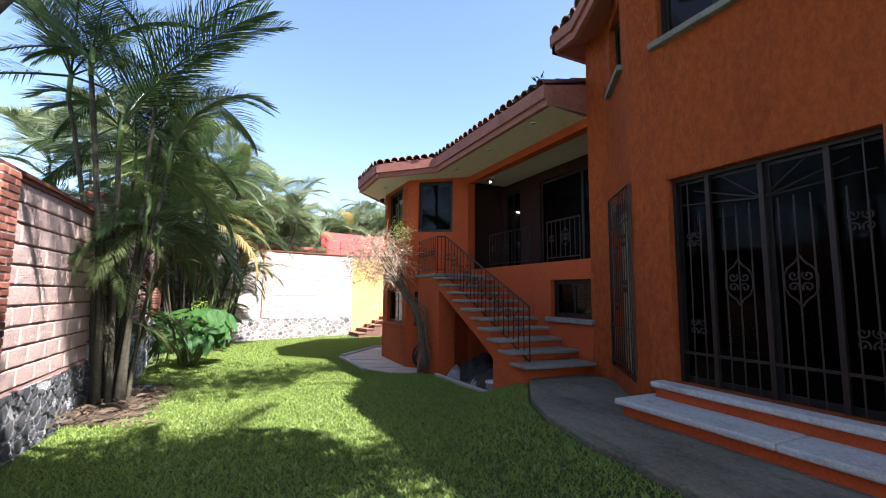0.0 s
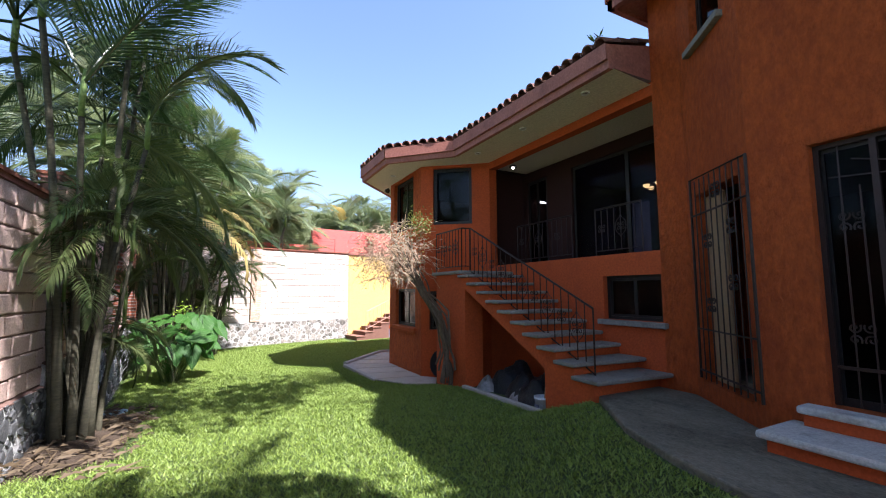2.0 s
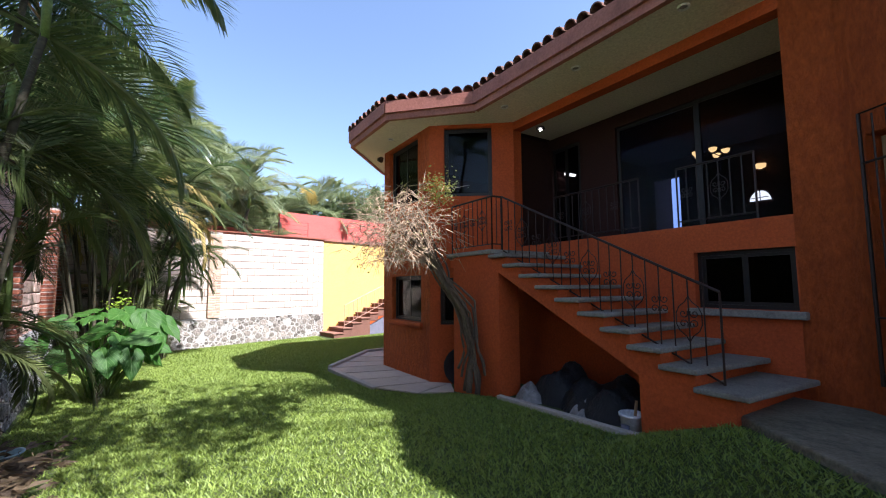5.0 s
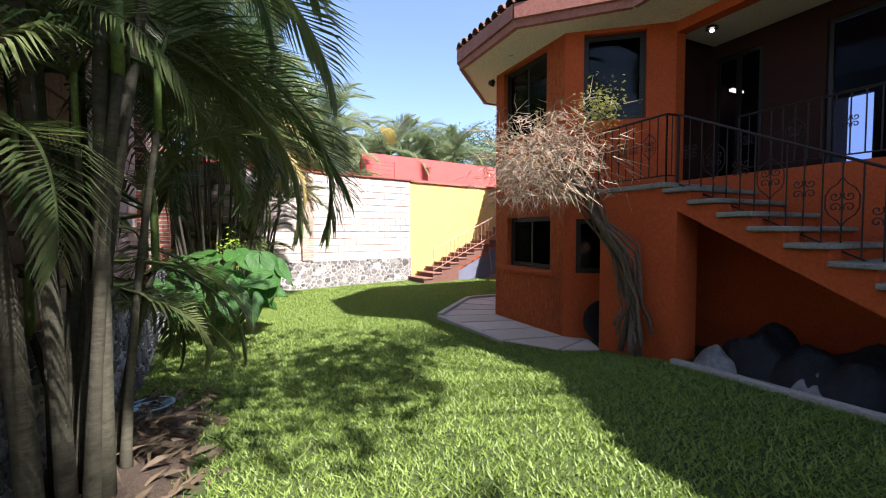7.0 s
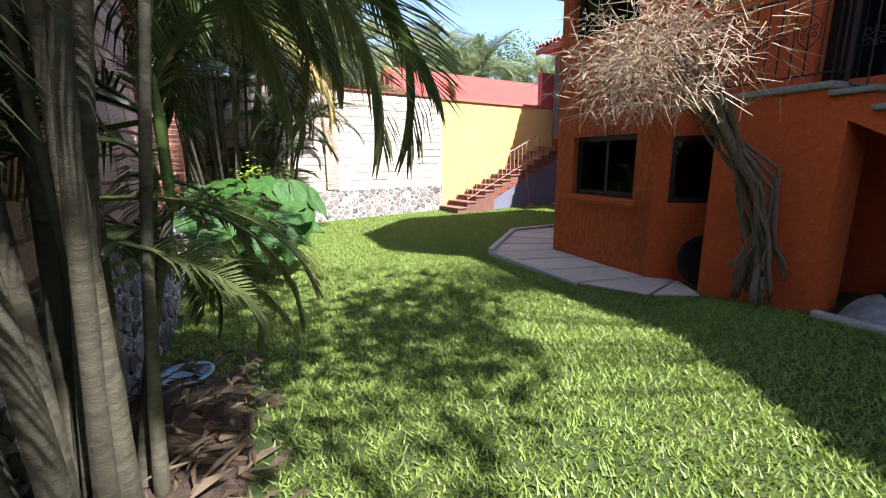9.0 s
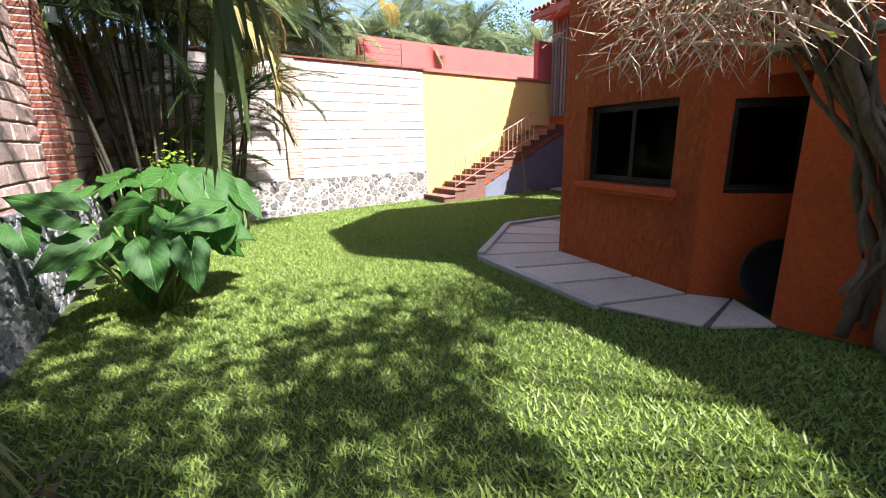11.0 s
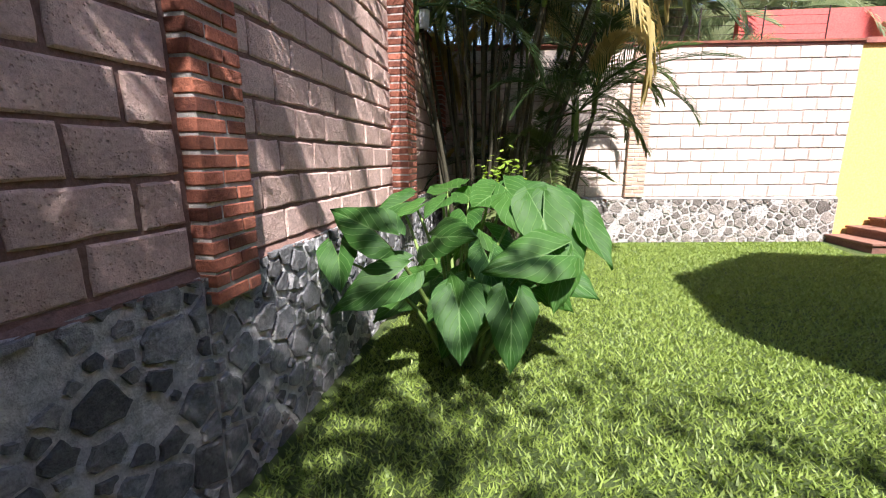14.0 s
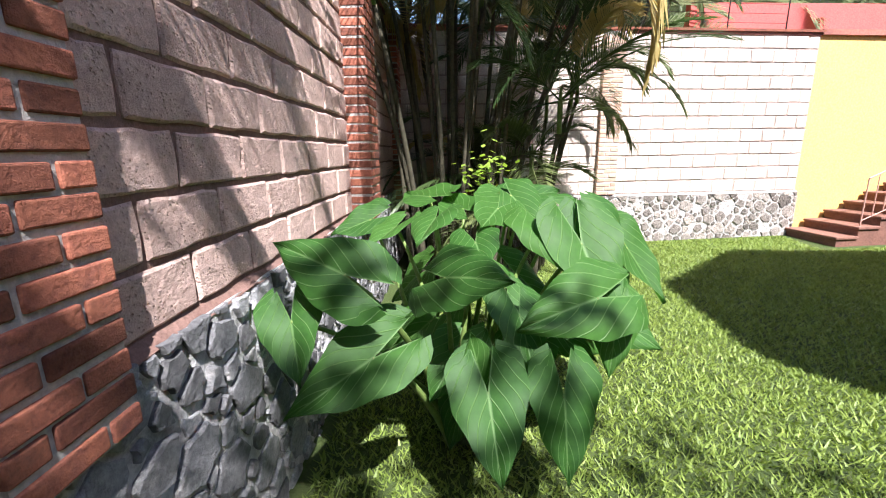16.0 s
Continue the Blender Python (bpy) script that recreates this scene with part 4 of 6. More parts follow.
# ---- wrought iron ----
def spiral(cx, cz, r, turns, start, sign, n=14):
    """Flat curl in u, z."""
    out = []
    for i in range(n):
        f = i / (n - 1)
        an = start + sign * turns * math.tau * f
        rr = r * (1 - 0.8 * f)
        out.append((cx + rr * math.cos(an), cz + rr * math.sin(an)))
    return out


def four_scrolls(c, d, s=1.0, r=0.006):
    """Four curls round a point c, in the upright plane of the plan direction d."""
    mb = MB()
    for su in (-1, 1):
        for sz in (-1, 1):
            pts = spiral(su * 0.048 * s, sz * 0.045 * s, 0.042 * s, 1.2, math.pi / 2 * (2 if su > 0 else 0) - sz * su * 0.6, su * sz)
            mb.tube([(c[0] + d[0] * u, c[1] + d[1] * u, c[2] + z) for u, z in pts], r, 5)
    return mb


def onion(c, d, s=1.0, r=0.006):
    """Onion-shaped bars with four curls inside."""
    mb = four_scrolls(c, d, s, r)
    for su in (-1, 1):
        prof = [(0.0, 0.20), (0.03, 0.15), (0.085, 0.105), (0.11, 0.05), (0.11, -0.05), (0.085, -0.105), (0.03, -0.15), (0.0, -0.20)]
        mb.tube([(c[0] + d[0] * su * u * s, c[1] + d[1] * su * u * s, c[2] + z * s) for u, z in prof], r, 5)
    return mb


def railing(name, p0, p1, h, label, gap=0.13, ornament=3, mat=None, r=0.008, lower=0.09, group="", size=0.9):
    """Iron railing whose foot line runs p0-p1."""
    mat = mat or IRON
    p0, p1 = Vector(p0), Vector(p1)
    L = (p1 - p0).length
    d2 = Vector((p1.x - p0.x, p1.y - p0.y)).normalized()
    rl = thing(name, None, None, label, "railing", group)
    up = Vector((0, 0, 1))
    part("top_rail", MB().tube([p0 + up * h, p1 + up * h], 0.016, 6), mat, rl)
    part("bottom_rail", MB().tube([p0 + up * lower, p1 + up * lower], 0.010, 6), mat, rl)
    m = max(2, round(L / gap))
    for i in range(m + 1):
        p = p0.lerp(p1, i / m)
        end = i in (0, m)
        part("baluster", MB().tube([p + up * (0 if end else lower), p + up * h], 0.012 if end else r, 5), mat, rl)
        if ornament and not end and i % ornament == 1:
            c = p + up * (lower + h) * 0.52
            part("scroll", (onion if (i // ornament) % 2 else four_scrolls)(c, d2, size), mat, rl)
    return rl


railing("stair_railing", (4.28, 8.38, 1.87), (4.28, 5.22, 0.36), 0.92, "brown wrought iron railing with scrolls on the stone stair", gap=0.165, ornament=2, lower=0.05, size=1.15)
railing("landing_railing", (4.10, 9.55, 1.93), (4.10, 8.42, 1.93), 0.86, "brown wrought iron railing on the stair landing", ornament=2)
railing("landing_railing", (4.10, 8.42, 1.93), (4.28, 8.40, 1.93), 0.86, "short brown iron railing closing the landing", ornament=0)
railing("terrace_railing", (5.46, 8.35, 2.09), (5.46, 6.75, 2.09), 0.80, "dark iron railing with scrolls in the terrace opening", ornament=4, group="terrace railings")
railing("terrace_railing", (5.46, 6.2, 2.09), (5.46, 5.3, 2.09), 0.80, "dark iron railing with scrolls in the terrace opening", ornament=3, group="terrace railings")

# barred entrance in the tall wall
gate = thing("entrance_grille", None, None, "brown wrought iron entrance grille with scrollwork", "gate")
GX, G0, G1 = 4.57, 0.98, 2.82
mb = MB().box(GX - 0.02, G0, 0.54, GX + 0.02, G0 + 0.04, 2.81).box(GX - 0.02, G1 - 0.04, 0.54, GX + 0.02, G1, 2.81).box(GX - 0.02, G0 + 0.04, 2.77, GX + 0.02, G1 - 0.04, 2.81)
part("grille_frame", mb, IRON, gate)
for y in (G0 + 0.40, (G0 + G1) / 2, G1 - 0.40):
    part("stile", MB().box(GX - 0.022, y - 0.022, 0.54, GX + 0.022, y + 0.022, 2.77), IRON, gate)
for z in (0.86,):
    part("cross_rail", MB().box(GX - 0.012, G0 + 0.04, z - 0.014, GX + 0.012, G1 - 0.04, z + 0.014), IRON, gate)
for i in range(1, 14):
    y = G0 + 0.04 + (G1 - G0 - 0.08) * i / 14
    if min(abs(y - c) for c in (G0 + 0.40, (G0 + G1) / 2, G1 - 0.40)) < 0.03:
        continue
    part("bar", MB().tube([(GX, y, 0.54), (GX, y, 2.77 if i in (1, 13) else 2.4)], 0.008, 5), IRON, gate)
for i in range(7):
    an = math.pi * (i + 0.5) / 7
    part("fan_bar", MB().tube([(GX, (G0 + G1) / 2, 2.43), (GX, (G0 + G1) / 2 + 0.85 * math.cos(an), 2.43 + 0.33 * math.sin(an))], 0.008, 5), IRON, gate)
for y in ((G0 + G1) / 2 - 0.26, (G0 + G1) / 2 + 0.26):
    part("scroll", onion((GX, y, 1.62), (0, 1), 1.15, 0.009), IRON, gate)
for y in (G0 + 0.22, G1 - 0.22):
    for z in (1.15, 2.1):
        part("scroll", four_scrolls((GX, y, z), (0, 1), 1.1, 0.008), IRON, gate)

gdoor = thing("glass_door", None, None, "dark glass doors behind the entrance grille", "door")
for y0, y1 in ((G0 + 0.005, (G0 + G1) / 2 - 0.003), ((G0 + G1) / 2 + 0.003, G1 - 0.005)):
    leaf = part("leaf", MB().box(4.615, y0, 0.51, 4.645, y0 + 0.05, 2.8).box(4.615, y1 - 0.05, 0.51, 4.645, y1, 2.8).box(4.615, y0 + 0.05, 2.74, 4.645, y1 - 0.05, 2.8).box(4.615, y0 + 0.05, 0.51, 4.645, y1 - 0.05, 0.6), FRAME, gdoor)
    part("pane", MB().box(4.627, y0 + 0.05, 0.6, 4.633, y1 - 0.05, 2.74), CLEAR, leaf)

# barred door on the slanting wall
A2, B2 = (4.42, 3.26), (5.18, 4.30)
dgate = thing("door_grille", None, None, "tall brown iron grille over the side door", "gate")
GL = (Vector(B2) - Vector(A2)).length
gp = lambda u, z: Vector((*on_line(A2, B2, u, 0.05), z))
mb = MB().tube([gp(0, 0.45), gp(0, 2.86), gp(GL, 2.92), gp(GL, 0.45)], 0.017, 6).tube([gp(0, 2.45), gp(GL, 2.45)], 0.012, 6).tube([gp(0, 0.55), gp(GL, 0.55)], 0.012, 6).tube([gp(0, 1.05), gp(GL, 1.05)], 0.010, 6)
part("grille_frame", mb, IRON, dgate)
for i in range(1, 10):
    u = GL * i / 10
    part("bar", MB().tube([gp(u, 0.45), gp(u, 2.88)], 0.008, 5), IRON, dgate)
dd = (Vector(B2) - Vector(A2)).normalized()
for u, z in ((0.35, 2.2), (0.9, 2.1), (0.9, 1.35), (0.38, 1.6), (0.65, 2.66)):
    part("scroll", four_scrolls(gp(u, z), dd, 1.2, 0.008), IRON, dgate)
thing("door_1", MB().obox(on_line(BIG1, CH1, 0.80, -0.14), on_line(BIG1, CH1, 1.23, -0.14), 0.42, 2.70, 0.04), TAN, "tan wooden side door standing partly open", "door", kind="structure", bevel=0.006)

# ---- terrace room ----
for y0, y1 in ((5.06, 7.89), (8.71, 9.44)):
    gd = thing("glass_door", None, None, "dark tinted sliding glass doors behind the terrace", "door", "terrace doors")
    for k in range(2):
        a, b = y0 + (y1 - y0) * k / 2, y0 + (y1 - y0) * (k + 1) / 2
        x = 6.66 + 0.03 * k
        f = MB().box(x - 0.02, a, 1.97, x + 0.02, a + 0.05, 4.24).box(x - 0.02, b - 0.05, 1.97, x + 0.02, b, 4.24).box(x - 0.02, a + 0.05, 4.18, x + 0.02, b - 0.05, 4.24).box(x - 0.02, a + 0.05, 1.97, x + 0.02, b - 0.05, 2.05)
        lf = part("leaf", f, FRAME, gd)
        part("pane", MB().box(x - 0.003, a + 0.05, 2.05, x + 0.003, b - 0.05, 4.18), CLEAR, lf)
dl = thing("ceiling_light", None, None, "small bright white ceiling lamp in the dark room", "lamp")
part("canopy", MB().lathe([(0.001, 0.03), (0.08, 0.03), (0.09, 0.0), (0.001, 0.0)], 16, (5.9, 9.05, 4.46)), FRAME, dl)
part("bulb", MB().lathe([(0.001, 0.0), (0.03, -0.01), (0.03, -0.03), (0.001, -0.045)], 12, (5.9, 9.05, 4.46)), WHITELAMP, dl)
tl = thing("tube_light", None, None, "white strip light in the dark inner room", "lamp")
part("housing", MB().box(6.96, 9.34, 3.80, 7.30, 9.44, 3.86), FRAME, tl)
part("rod", MB().tube([(7.13, 9.39, 3.85), (7.13, 9.39, 4.51)], 0.008, 5), FRAME, tl)
part("tube", MB().box(6.98, 9.36, 3.76, 7.28, 9.42, 3.80), WHITELAMP, tl)
ch = thing("chandelier", None, None, "chandelier with warm frosted shades in the terrace room", "lamp")
part("rod", MB().tube([(8.6, 7.2, 4.5), (8.6, 7.2, 3.95)], 0.012, 6), FRAME, ch)
for k in range(5):
    an = k * math.tau / 5
    c = (8.6 + 0.26 * math.cos(an), 7.2 + 0.26 * math.sin(an), 3.86)
    part("arm", MB().tube([(8.6, 7.2, 3.95), (8.6 + 0.15 * math.cos(an), 7.2 + 0.15 * math.sin(an), 3.83), c], 0.009, 5), FRAME, ch)
    part("shade", MB().lathe([(0.02, 0.0), (0.06, 0.03), (0.075, 0.08)], 12, c), WARMLAMP, ch, closed=False)
thing("backdrop", MB().box(11.6, 7.6, 1.96, 11.65, 10.4, 4.45), DAYLIGHT, "pale blue daylight beyond the far doorway", "backdrop", kind="structure")

arch = thing("window_9", None, None, "small bright arched window in the far wall of the room", "window", kind="structure")
AW = [(0.21 * math.cos(math.pi * i / 12), 0.24 * math.sin(math.pi * i / 12)) for i in range(13)]
mb = MB()
mb.v = [(10.37, 7.06 + u, 3.12 + z) for u, z in AW] + [(10.36, 7.06 + u, 3.12 + z) for u, z in AW]
mb.f = [tuple(range(13)), tuple(reversed(range(13, 26)))] + [(i, (i + 1) % 13, 13 + (i + 1) % 13, 13 + i) for i in range(13)]
part("pane", mb, PALEDAY, arch, "white daylit pane")
part("window_frame", MB().tube([(10.35, 7.06 + u, 3.12 + z) for u, z in AW] + [(10.35, 7.27, 3.12)], 0.014, 5).tube([(10.35, 7.06, 3.12), (10.35, 7.06, 3.36)], 0.009, 5).tube([(10.35, 6.9, 3.2), (10.35, 7.22, 3.2)], 0.009, 5), FRAME, arch)
sc = thing("wall_lamp", None, None, "warm lit wall lamp in the dark room", "lamp")
part("bracket", MB().box(10.3, 6.93, 3.76, 10.38, 7.03, 3.80), FRAME, sc)
part("shade", MB().lathe([(0.03, 0.0), (0.09, 0.03), (0.11, 0.10)], 12, (10.25, 6.98, 3.79)), WARMLAMP, sc, closed=False)

# ---- small stair to the wing ----
st2 = thing("wing_stair", None, None, "orange masonry stair along the yellow wall", "stair", kind="structure")
d2 = (Vector(NW2) - Vector(NW1)).normalized()
n2 = Vector((d2.y, -d2.x))
P2 = lambda u, o: tuple(Vector((4.55, 19.08)) + d2 * u + n2 * o)
K2, RUN2, RISE2 = 13, 0.385, 0.162
mb, md = MB(), MB()
for i in range(K2):
    z = gz(5, 18.6) + RISE2 * (i + 1)
    q = [P2(RUN2 * i, 0.02), P2(RUN2 * (i + 1), 0.02), P2(RUN2 * (i + 1), 1.0), P2(RUN2 * i, 1.0)]
    mb.prism(q, z - 0.30 if i > 3 else -0.6, z - 0.05)
    part("tread", MB().prism([P2(RUN2 * i - 0.04, 0.02), P2(RUN2 * (i + 1), 0.02), P2(RUN2 * (i + 1), 1.03), P2(RUN2 * i - 0.04, 1.03)], z - 0.05, z), REDSTEP, st2, bevel=0.012)
part("flight", mb, REDSTEP, st2)
zt = gz(5, 18.6) + RISE2 * K2
part("landing", MB().prism([P2(RUN2 * K2, 0.02), P2(5.58, 0.02), P2(5.58, 1.0), P2(RUN2 * K2, 1.0)], zt - 0.25, zt), STUCCO_SMOOTH, st2)
z0 = gz(5, 18.6)
u4 = RUN2 * 4
us, ue = u4, RUN2 * K2
part("stringer", MB().add([(*P2(us, 0.99), z0 + RISE2 * 4 - 0.28), (*P2(ue, 0.99), z0 + RISE2 * K2 - 0.28), (*P2(ue, 0.99), z0 + RISE2 * K2 - 0.02), (*P2(us, 0.99), z0 + RISE2 * 4 - 0.02), (*P2(us, 0.93), z0 + RISE2 * 4 - 0.28), (*P2(ue, 0.93), z0 + RISE2 * K2 - 0.28), (*P2(ue, 0.93), z0 + RISE2 * K2 - 0.02), (*P2(us, 0.93), z0 + RISE2 * 4 - 0.02)], [(0, 1, 2, 3), (7, 6, 5, 4), (0, 4, 5, 1), (3, 2, 6, 7), (0, 3, 7, 4), (1, 5, 6, 2)]), STUCCO_SMOOTH, st2)
part("under_wall", MB().prism([P2(us, 0.90), P2(5.3, 0.90), P2(5.3, 0.96), P2(us, 0.96)], -0.7, [z0 + RISE2 * 4 - 0.26, zt - 0.22, zt - 0.22, z0 + RISE2 * 4 - 0.26]), BLUEGREY, st2, "blue grey painted wall under the stair")
railing("wing_railing", (*P2(0.45, 0.95), z0 + RISE2 * 2), (*P2(3.65, 0.95), z0 + RISE2 * 10.2), 0.80, "faded red iron railing on the small stair", gap=0.2, ornament=0, mat=PALEIRON, r=0.010)
scr = thing("slatted_screen", None, None, "dark brown timber slatted screen above the stair", "screen")
for i in range(17):
    y = 17.42 + 0.165 * i
    part("slat", MB().box(9.86, y, 3.5 if y < 18.7 else 1.95, 9.92, y + 0.11, 5.0), SLATWOOD, scr)
thing("broom", MB().tube([(7.6, 18.25, -0.45), (7.62, 18.55, 0.75)], 0.012, 6).prism([(7.48, 18.2), (7.72, 18.2), (7.70, 18.28), (7.5, 18.28)], -0.46, -0.28), TAN, "broom leaning against the blue grey wall", "broom")
thing("pavement_wing", MB().prism([(9.0, 13.6), (9.98, 13.6), (9.98, 19.2), (9.0, 18.9)], -0.7, -0.40), PAVING, "pale paving strip along the wing", "pavement", kind="structure")

# fence wire on the far wall
fw = thing("electric_fence", None, None, "thin metal fence posts and wires on the far wall", "fence")
for i in range(7):
    x, y = on_line(NW0, NW1, 0.2 + 1.1 * i, 0.08)
    part("post", MB().tube([(x, y, 3.05), (x, y, 3.75)], 0.012, 5), IRON, fw)
for z in (3.3, 3.45, 3.6, 3.72):
    a, b = on_line(NW0, NW1, 0.2, 0.08), on_line(NW0, NW1, 6.8, 0.08)
    part("wire", MB().tube([(*a, z), (*b, z)], 0.004, 4), IRON, fw)

# ---- under the stair ----
def heap(name, cx, cy, sx, sy, h, z, mat, label, seed):
    """Crumpled sheet lying in folds."""
    rnd = random.Random(seed)
    mb = MB()
    n = 26
    off = Vector((rnd.uniform(0, 50), rnd.uniform(0, 50), 0))
    for j in range(n):
        for i in range(n):
            u, v = i / (n - 1) * 2 - 1, j / (n - 1) * 2 - 1
            r = math.hypot(u, v)
            x, y = cx + sx * u, cy + sy * v
            f = max(0.0, 1 - r ** 2.2)
            zz = z + h * f * (0.7 + 0.6 * noise.noise(Vector((x * 2.2, y * 2.2, 0)) + off)) + 0.10 * abs(noise.noise(Vector((x * 7, y * 7, 3)) + off)) * (0.3 + f)
            mb.v.append((x, y, zz))
    mb.f = [(j * n + i, j * n + i + 1, (j + 1) * n + i + 1, (j + 1) * n + i) for j in range(n - 1) for i in range(n - 1)]
    return thing(name, mb, mat, label, "plastic sheet", closed=False, smooth=True)


thing("floor_pit", MB().box(4.05, 5.95, -0.62, 5.2, 8.2, -0.34), CONCRETE, "dark concrete floor under the stair", "floor", kind="structure")
heap("tarpaulin", 4.62, 6.75, 0.50, 0.78, 0.72, -0.36, BLACKPLASTIC, "black plastic tarpaulin heaped under the stair", 2)
heap("tarpaulin", 4.7, 7.55, 0.45, 0.6, 0.75, -0.36, BLACKPLASTIC, "black plastic tarpaulin heaped under the stair", 5)
heap("plastic_sheet", 4.34, 6.75, 0.22, 0.45, 0.22, -0.32, GREYPLASTIC, "dusty grey plastic sheet on the tarpaulin", 7)
heap("plastic_sheet", 4.32, 7.85, 0.2, 0.28, 0.35, -0.33, GREYPLASTIC, "dusty grey plastic sheet beside the post", 9)
bk = thing("bucket", None, None, "white plastic paint bucket with a stick in it", "bucket")
part("body", MB().lathe([(0.001, 0.0), (0.105, 0.0), (0.125, 0.26), (0.138, 0.262), (0.138, 0.29), (0.122, 0.29), (0.115, 0.05), (0.001, 0.05)], 22, (4.16, 6.13, -0.338)), WHITEPLASTIC, bk, smooth=True)
part("stick", MB().tube([(4.16, 6.12, -0.28), (4.18, 6.08, 0.09)], 0.018, 6), TAN, bk)
part("label_bar", MB().box(4.03, 6.08, -0.22, 4.038, 6.18, -0.15), BLUEGREY, bk)
tub = thing("tub", None, None, "dark round tub leaning in the bay corner", "tub")
mb = MB().lathe([(0.001, 0.0), (0.27, 0.0), (0.33, 0.09), (0.345, 0.09), (0.28, -0.02), (0.001, -0.02)], 24)
ob = part("bowl", mb, BLACKPLASTIC, tub, smooth=True)
ob.matrix_basis = pose(4.36, 9.62, -0.10, 80, 0, -40)

# small fixtures
BASIN = surface("pale_blue_plastic", (0.30, 0.46, 0.50), (0.36, 0.52, 0.56), (0.2, 0.3, 0.3), 0.4, 5, 30, bump=0.03)
bs_ = thing("basin", None, None, "pale blue plastic basin on the grass by the wall", "basin")
part("bowl", MB().lathe([(0.001, 0.0), (0.14, 0.0), (0.175, 0.08), (0.20, 0.085), (0.20, 0.097), (0.168, 0.095), (0.135, 0.02), (0.001, 0.018)], 28, (-1.60, 9.55, gz(-1.6, 9.55) + 0.01)), BASIN, bs_, smooth=True)
for x, y in ((4.7, 5.6), (4.75, 7.2), (4.75, 8.8), (3.75, 11.4)):
    dl = thing("downlight", None, None, "small round white downlight in the soffit", "lamp", "soffit downlights")
    part("ring", MB().lathe([(0.045, 0.0), (0.065, -0.012), (0.07, 0.012), (0.045, 0.012)], 14, (x, y, 4.555)), WHITEPLASTIC, dl)
    part("bulb", MB().lathe([(0.001, -0.002), (0.045, 0.0), (0.045, 0.012)], 12, (x, y, 4.56)), GREYPLASTIC, dl)
fl = thing("floodlight", None, None, "small dark round floodlight under the bay eave", "lamp")
part("bracket", MB().tube([(4.02, 12.36, 4.42), (3.9, 12.42, 4.40)], 0.012, 6), FRAME, fl)
ob = part("head", MB().lathe([(0.001, 0.0), (0.045, 0.0), (0.07, 0.07), (0.075, 0.10), (0.06, 0.10), (0.001, 0.085)], 14), FRAME, fl, smooth=True)
ob.matrix_basis = pose(3.90, 12.42, 4.40, 100, 0, 40)
ln = thing("wall_lantern", None, None, "white lantern on the block garden wall", "lamp")
part("bracket", MB().box(-2.44, 15.36, 2.84, -2.26, 15.40, 2.88), FRAME, ln)
part("glass", MB().lathe([(0.001, 0.0), (0.07, 0.0), (0.085, 0.22), (0.001, 0.22)], 12, (-2.26, 15.38, 2.88)), WHITEPLASTIC, ln)
part("cap", MB().lathe([(0.10, 0.0), (0.03, 0.06), (0.001, 0.07)], 12, (-2.26, 15.38, 3.10)), FRAME, ln, closed=False)
wd = thing("roof_weed", None, None, "small green weed growing on the tiled roof edge", "plant")
wd.location = (4.5, 5.15, 5.02)
mbw = MB()
rw = random.Random(31)
for i in range(26):
    a = rw.uniform(0, 6.28)
    L = rw.uniform(0.08, 0.2)
    p0 = Vector((rw.gauss(0, 0.03), rw.gauss(0, 0.05), rw.uniform(0, 0.12)))
    t = p0 + Vector((math.cos(a) * L * 0.6, math.sin(a) * L * 0.6, L * 0.6))
    s = Vector((-math.sin(a), math.cos(a), 0)) * 0.018
    mbw.add([p0, p0.lerp(t, 0.5) + s, t, p0.lerp(t, 0.5) - s], [(0, 1, 2, 3)])
tagged(part("foliage", mbw, TREELEAF, wd, closed=False), kind="stuff")

# ---- plants ----
def frond_mesh(name, L, droop, leaf, pairs, seed, mat, width=0.021, hang=0.3, stalk=0.12):
    """Feather palm leaf along +x: arched midrib and narrow leaflets."""
    rnd = random.Random(seed)
    mb = MB()
    pts, dirs = [], []
    p, N = Vector((0, 0, 0)), 16
    for i in range(N + 1):
        f = i / N
        an = -droop * f ** 1.4
        d = Vector((math.cos(an), 0.06 * math.sin(3 * f), math.sin(an))).normalized()
        pts.append(p.copy())
        dirs.append(d)
        p += d * (L / N)
    mb.tube(pts, [0.017 * (1 - 0.85 * i / N) + 0.002 for i in range(N + 1)], 4, cap=False)
    for i in range(pairs):
        f = stalk + (1 - stalk) * (i + 0.5) / pairs
        k = min(N - 1, int(f * N))
        base = pts[k].lerp(pts[k + 1], f * N - k)
        d = dirs[k]
        ln = leaf * (0.45 + 0.75 * math.sin(math.pi * min(1, 0.12 + 0.88 * f) ** 0.8)) * rnd.uniform(0.85, 1.1)
        for s in (-1, 1):
            side = Vector((0, s, 0))
            up = side.cross(d) * s
            slant = 0.55 + 0.75 * f
            di = (side * math.cos(slant) + d * math.sin(slant) + Vector((0, 0, 0.28 + rnd.uniform(-0.12, 0.12)))).normalized()
            mid = base + di * ln * 0.5
            d3 = (di + Vector((0, 0, -hang - rnd.uniform(0, 0.35)))).normalized()
            tip = mid + d3 * ln * 0.55
            wv = di.cross(Vector((0, 0, 1)))
            wv = wv.normalized() * width * 0.5 if wv.length > 0.01 else d * width * 0.5
            o = len(mb.v)
            mb.v += [tuple(base - wv * 0.5), tuple(base + wv * 0.5), tuple(mid + wv), tuple(mid - wv), tuple(tip)]
            mb.f += [(o, o + 1, o + 2, o + 3), (o + 3, o + 2, o + 4)]
    me = mb.mesh(name, closed=False)
    me.materials.append(mat)
    return me


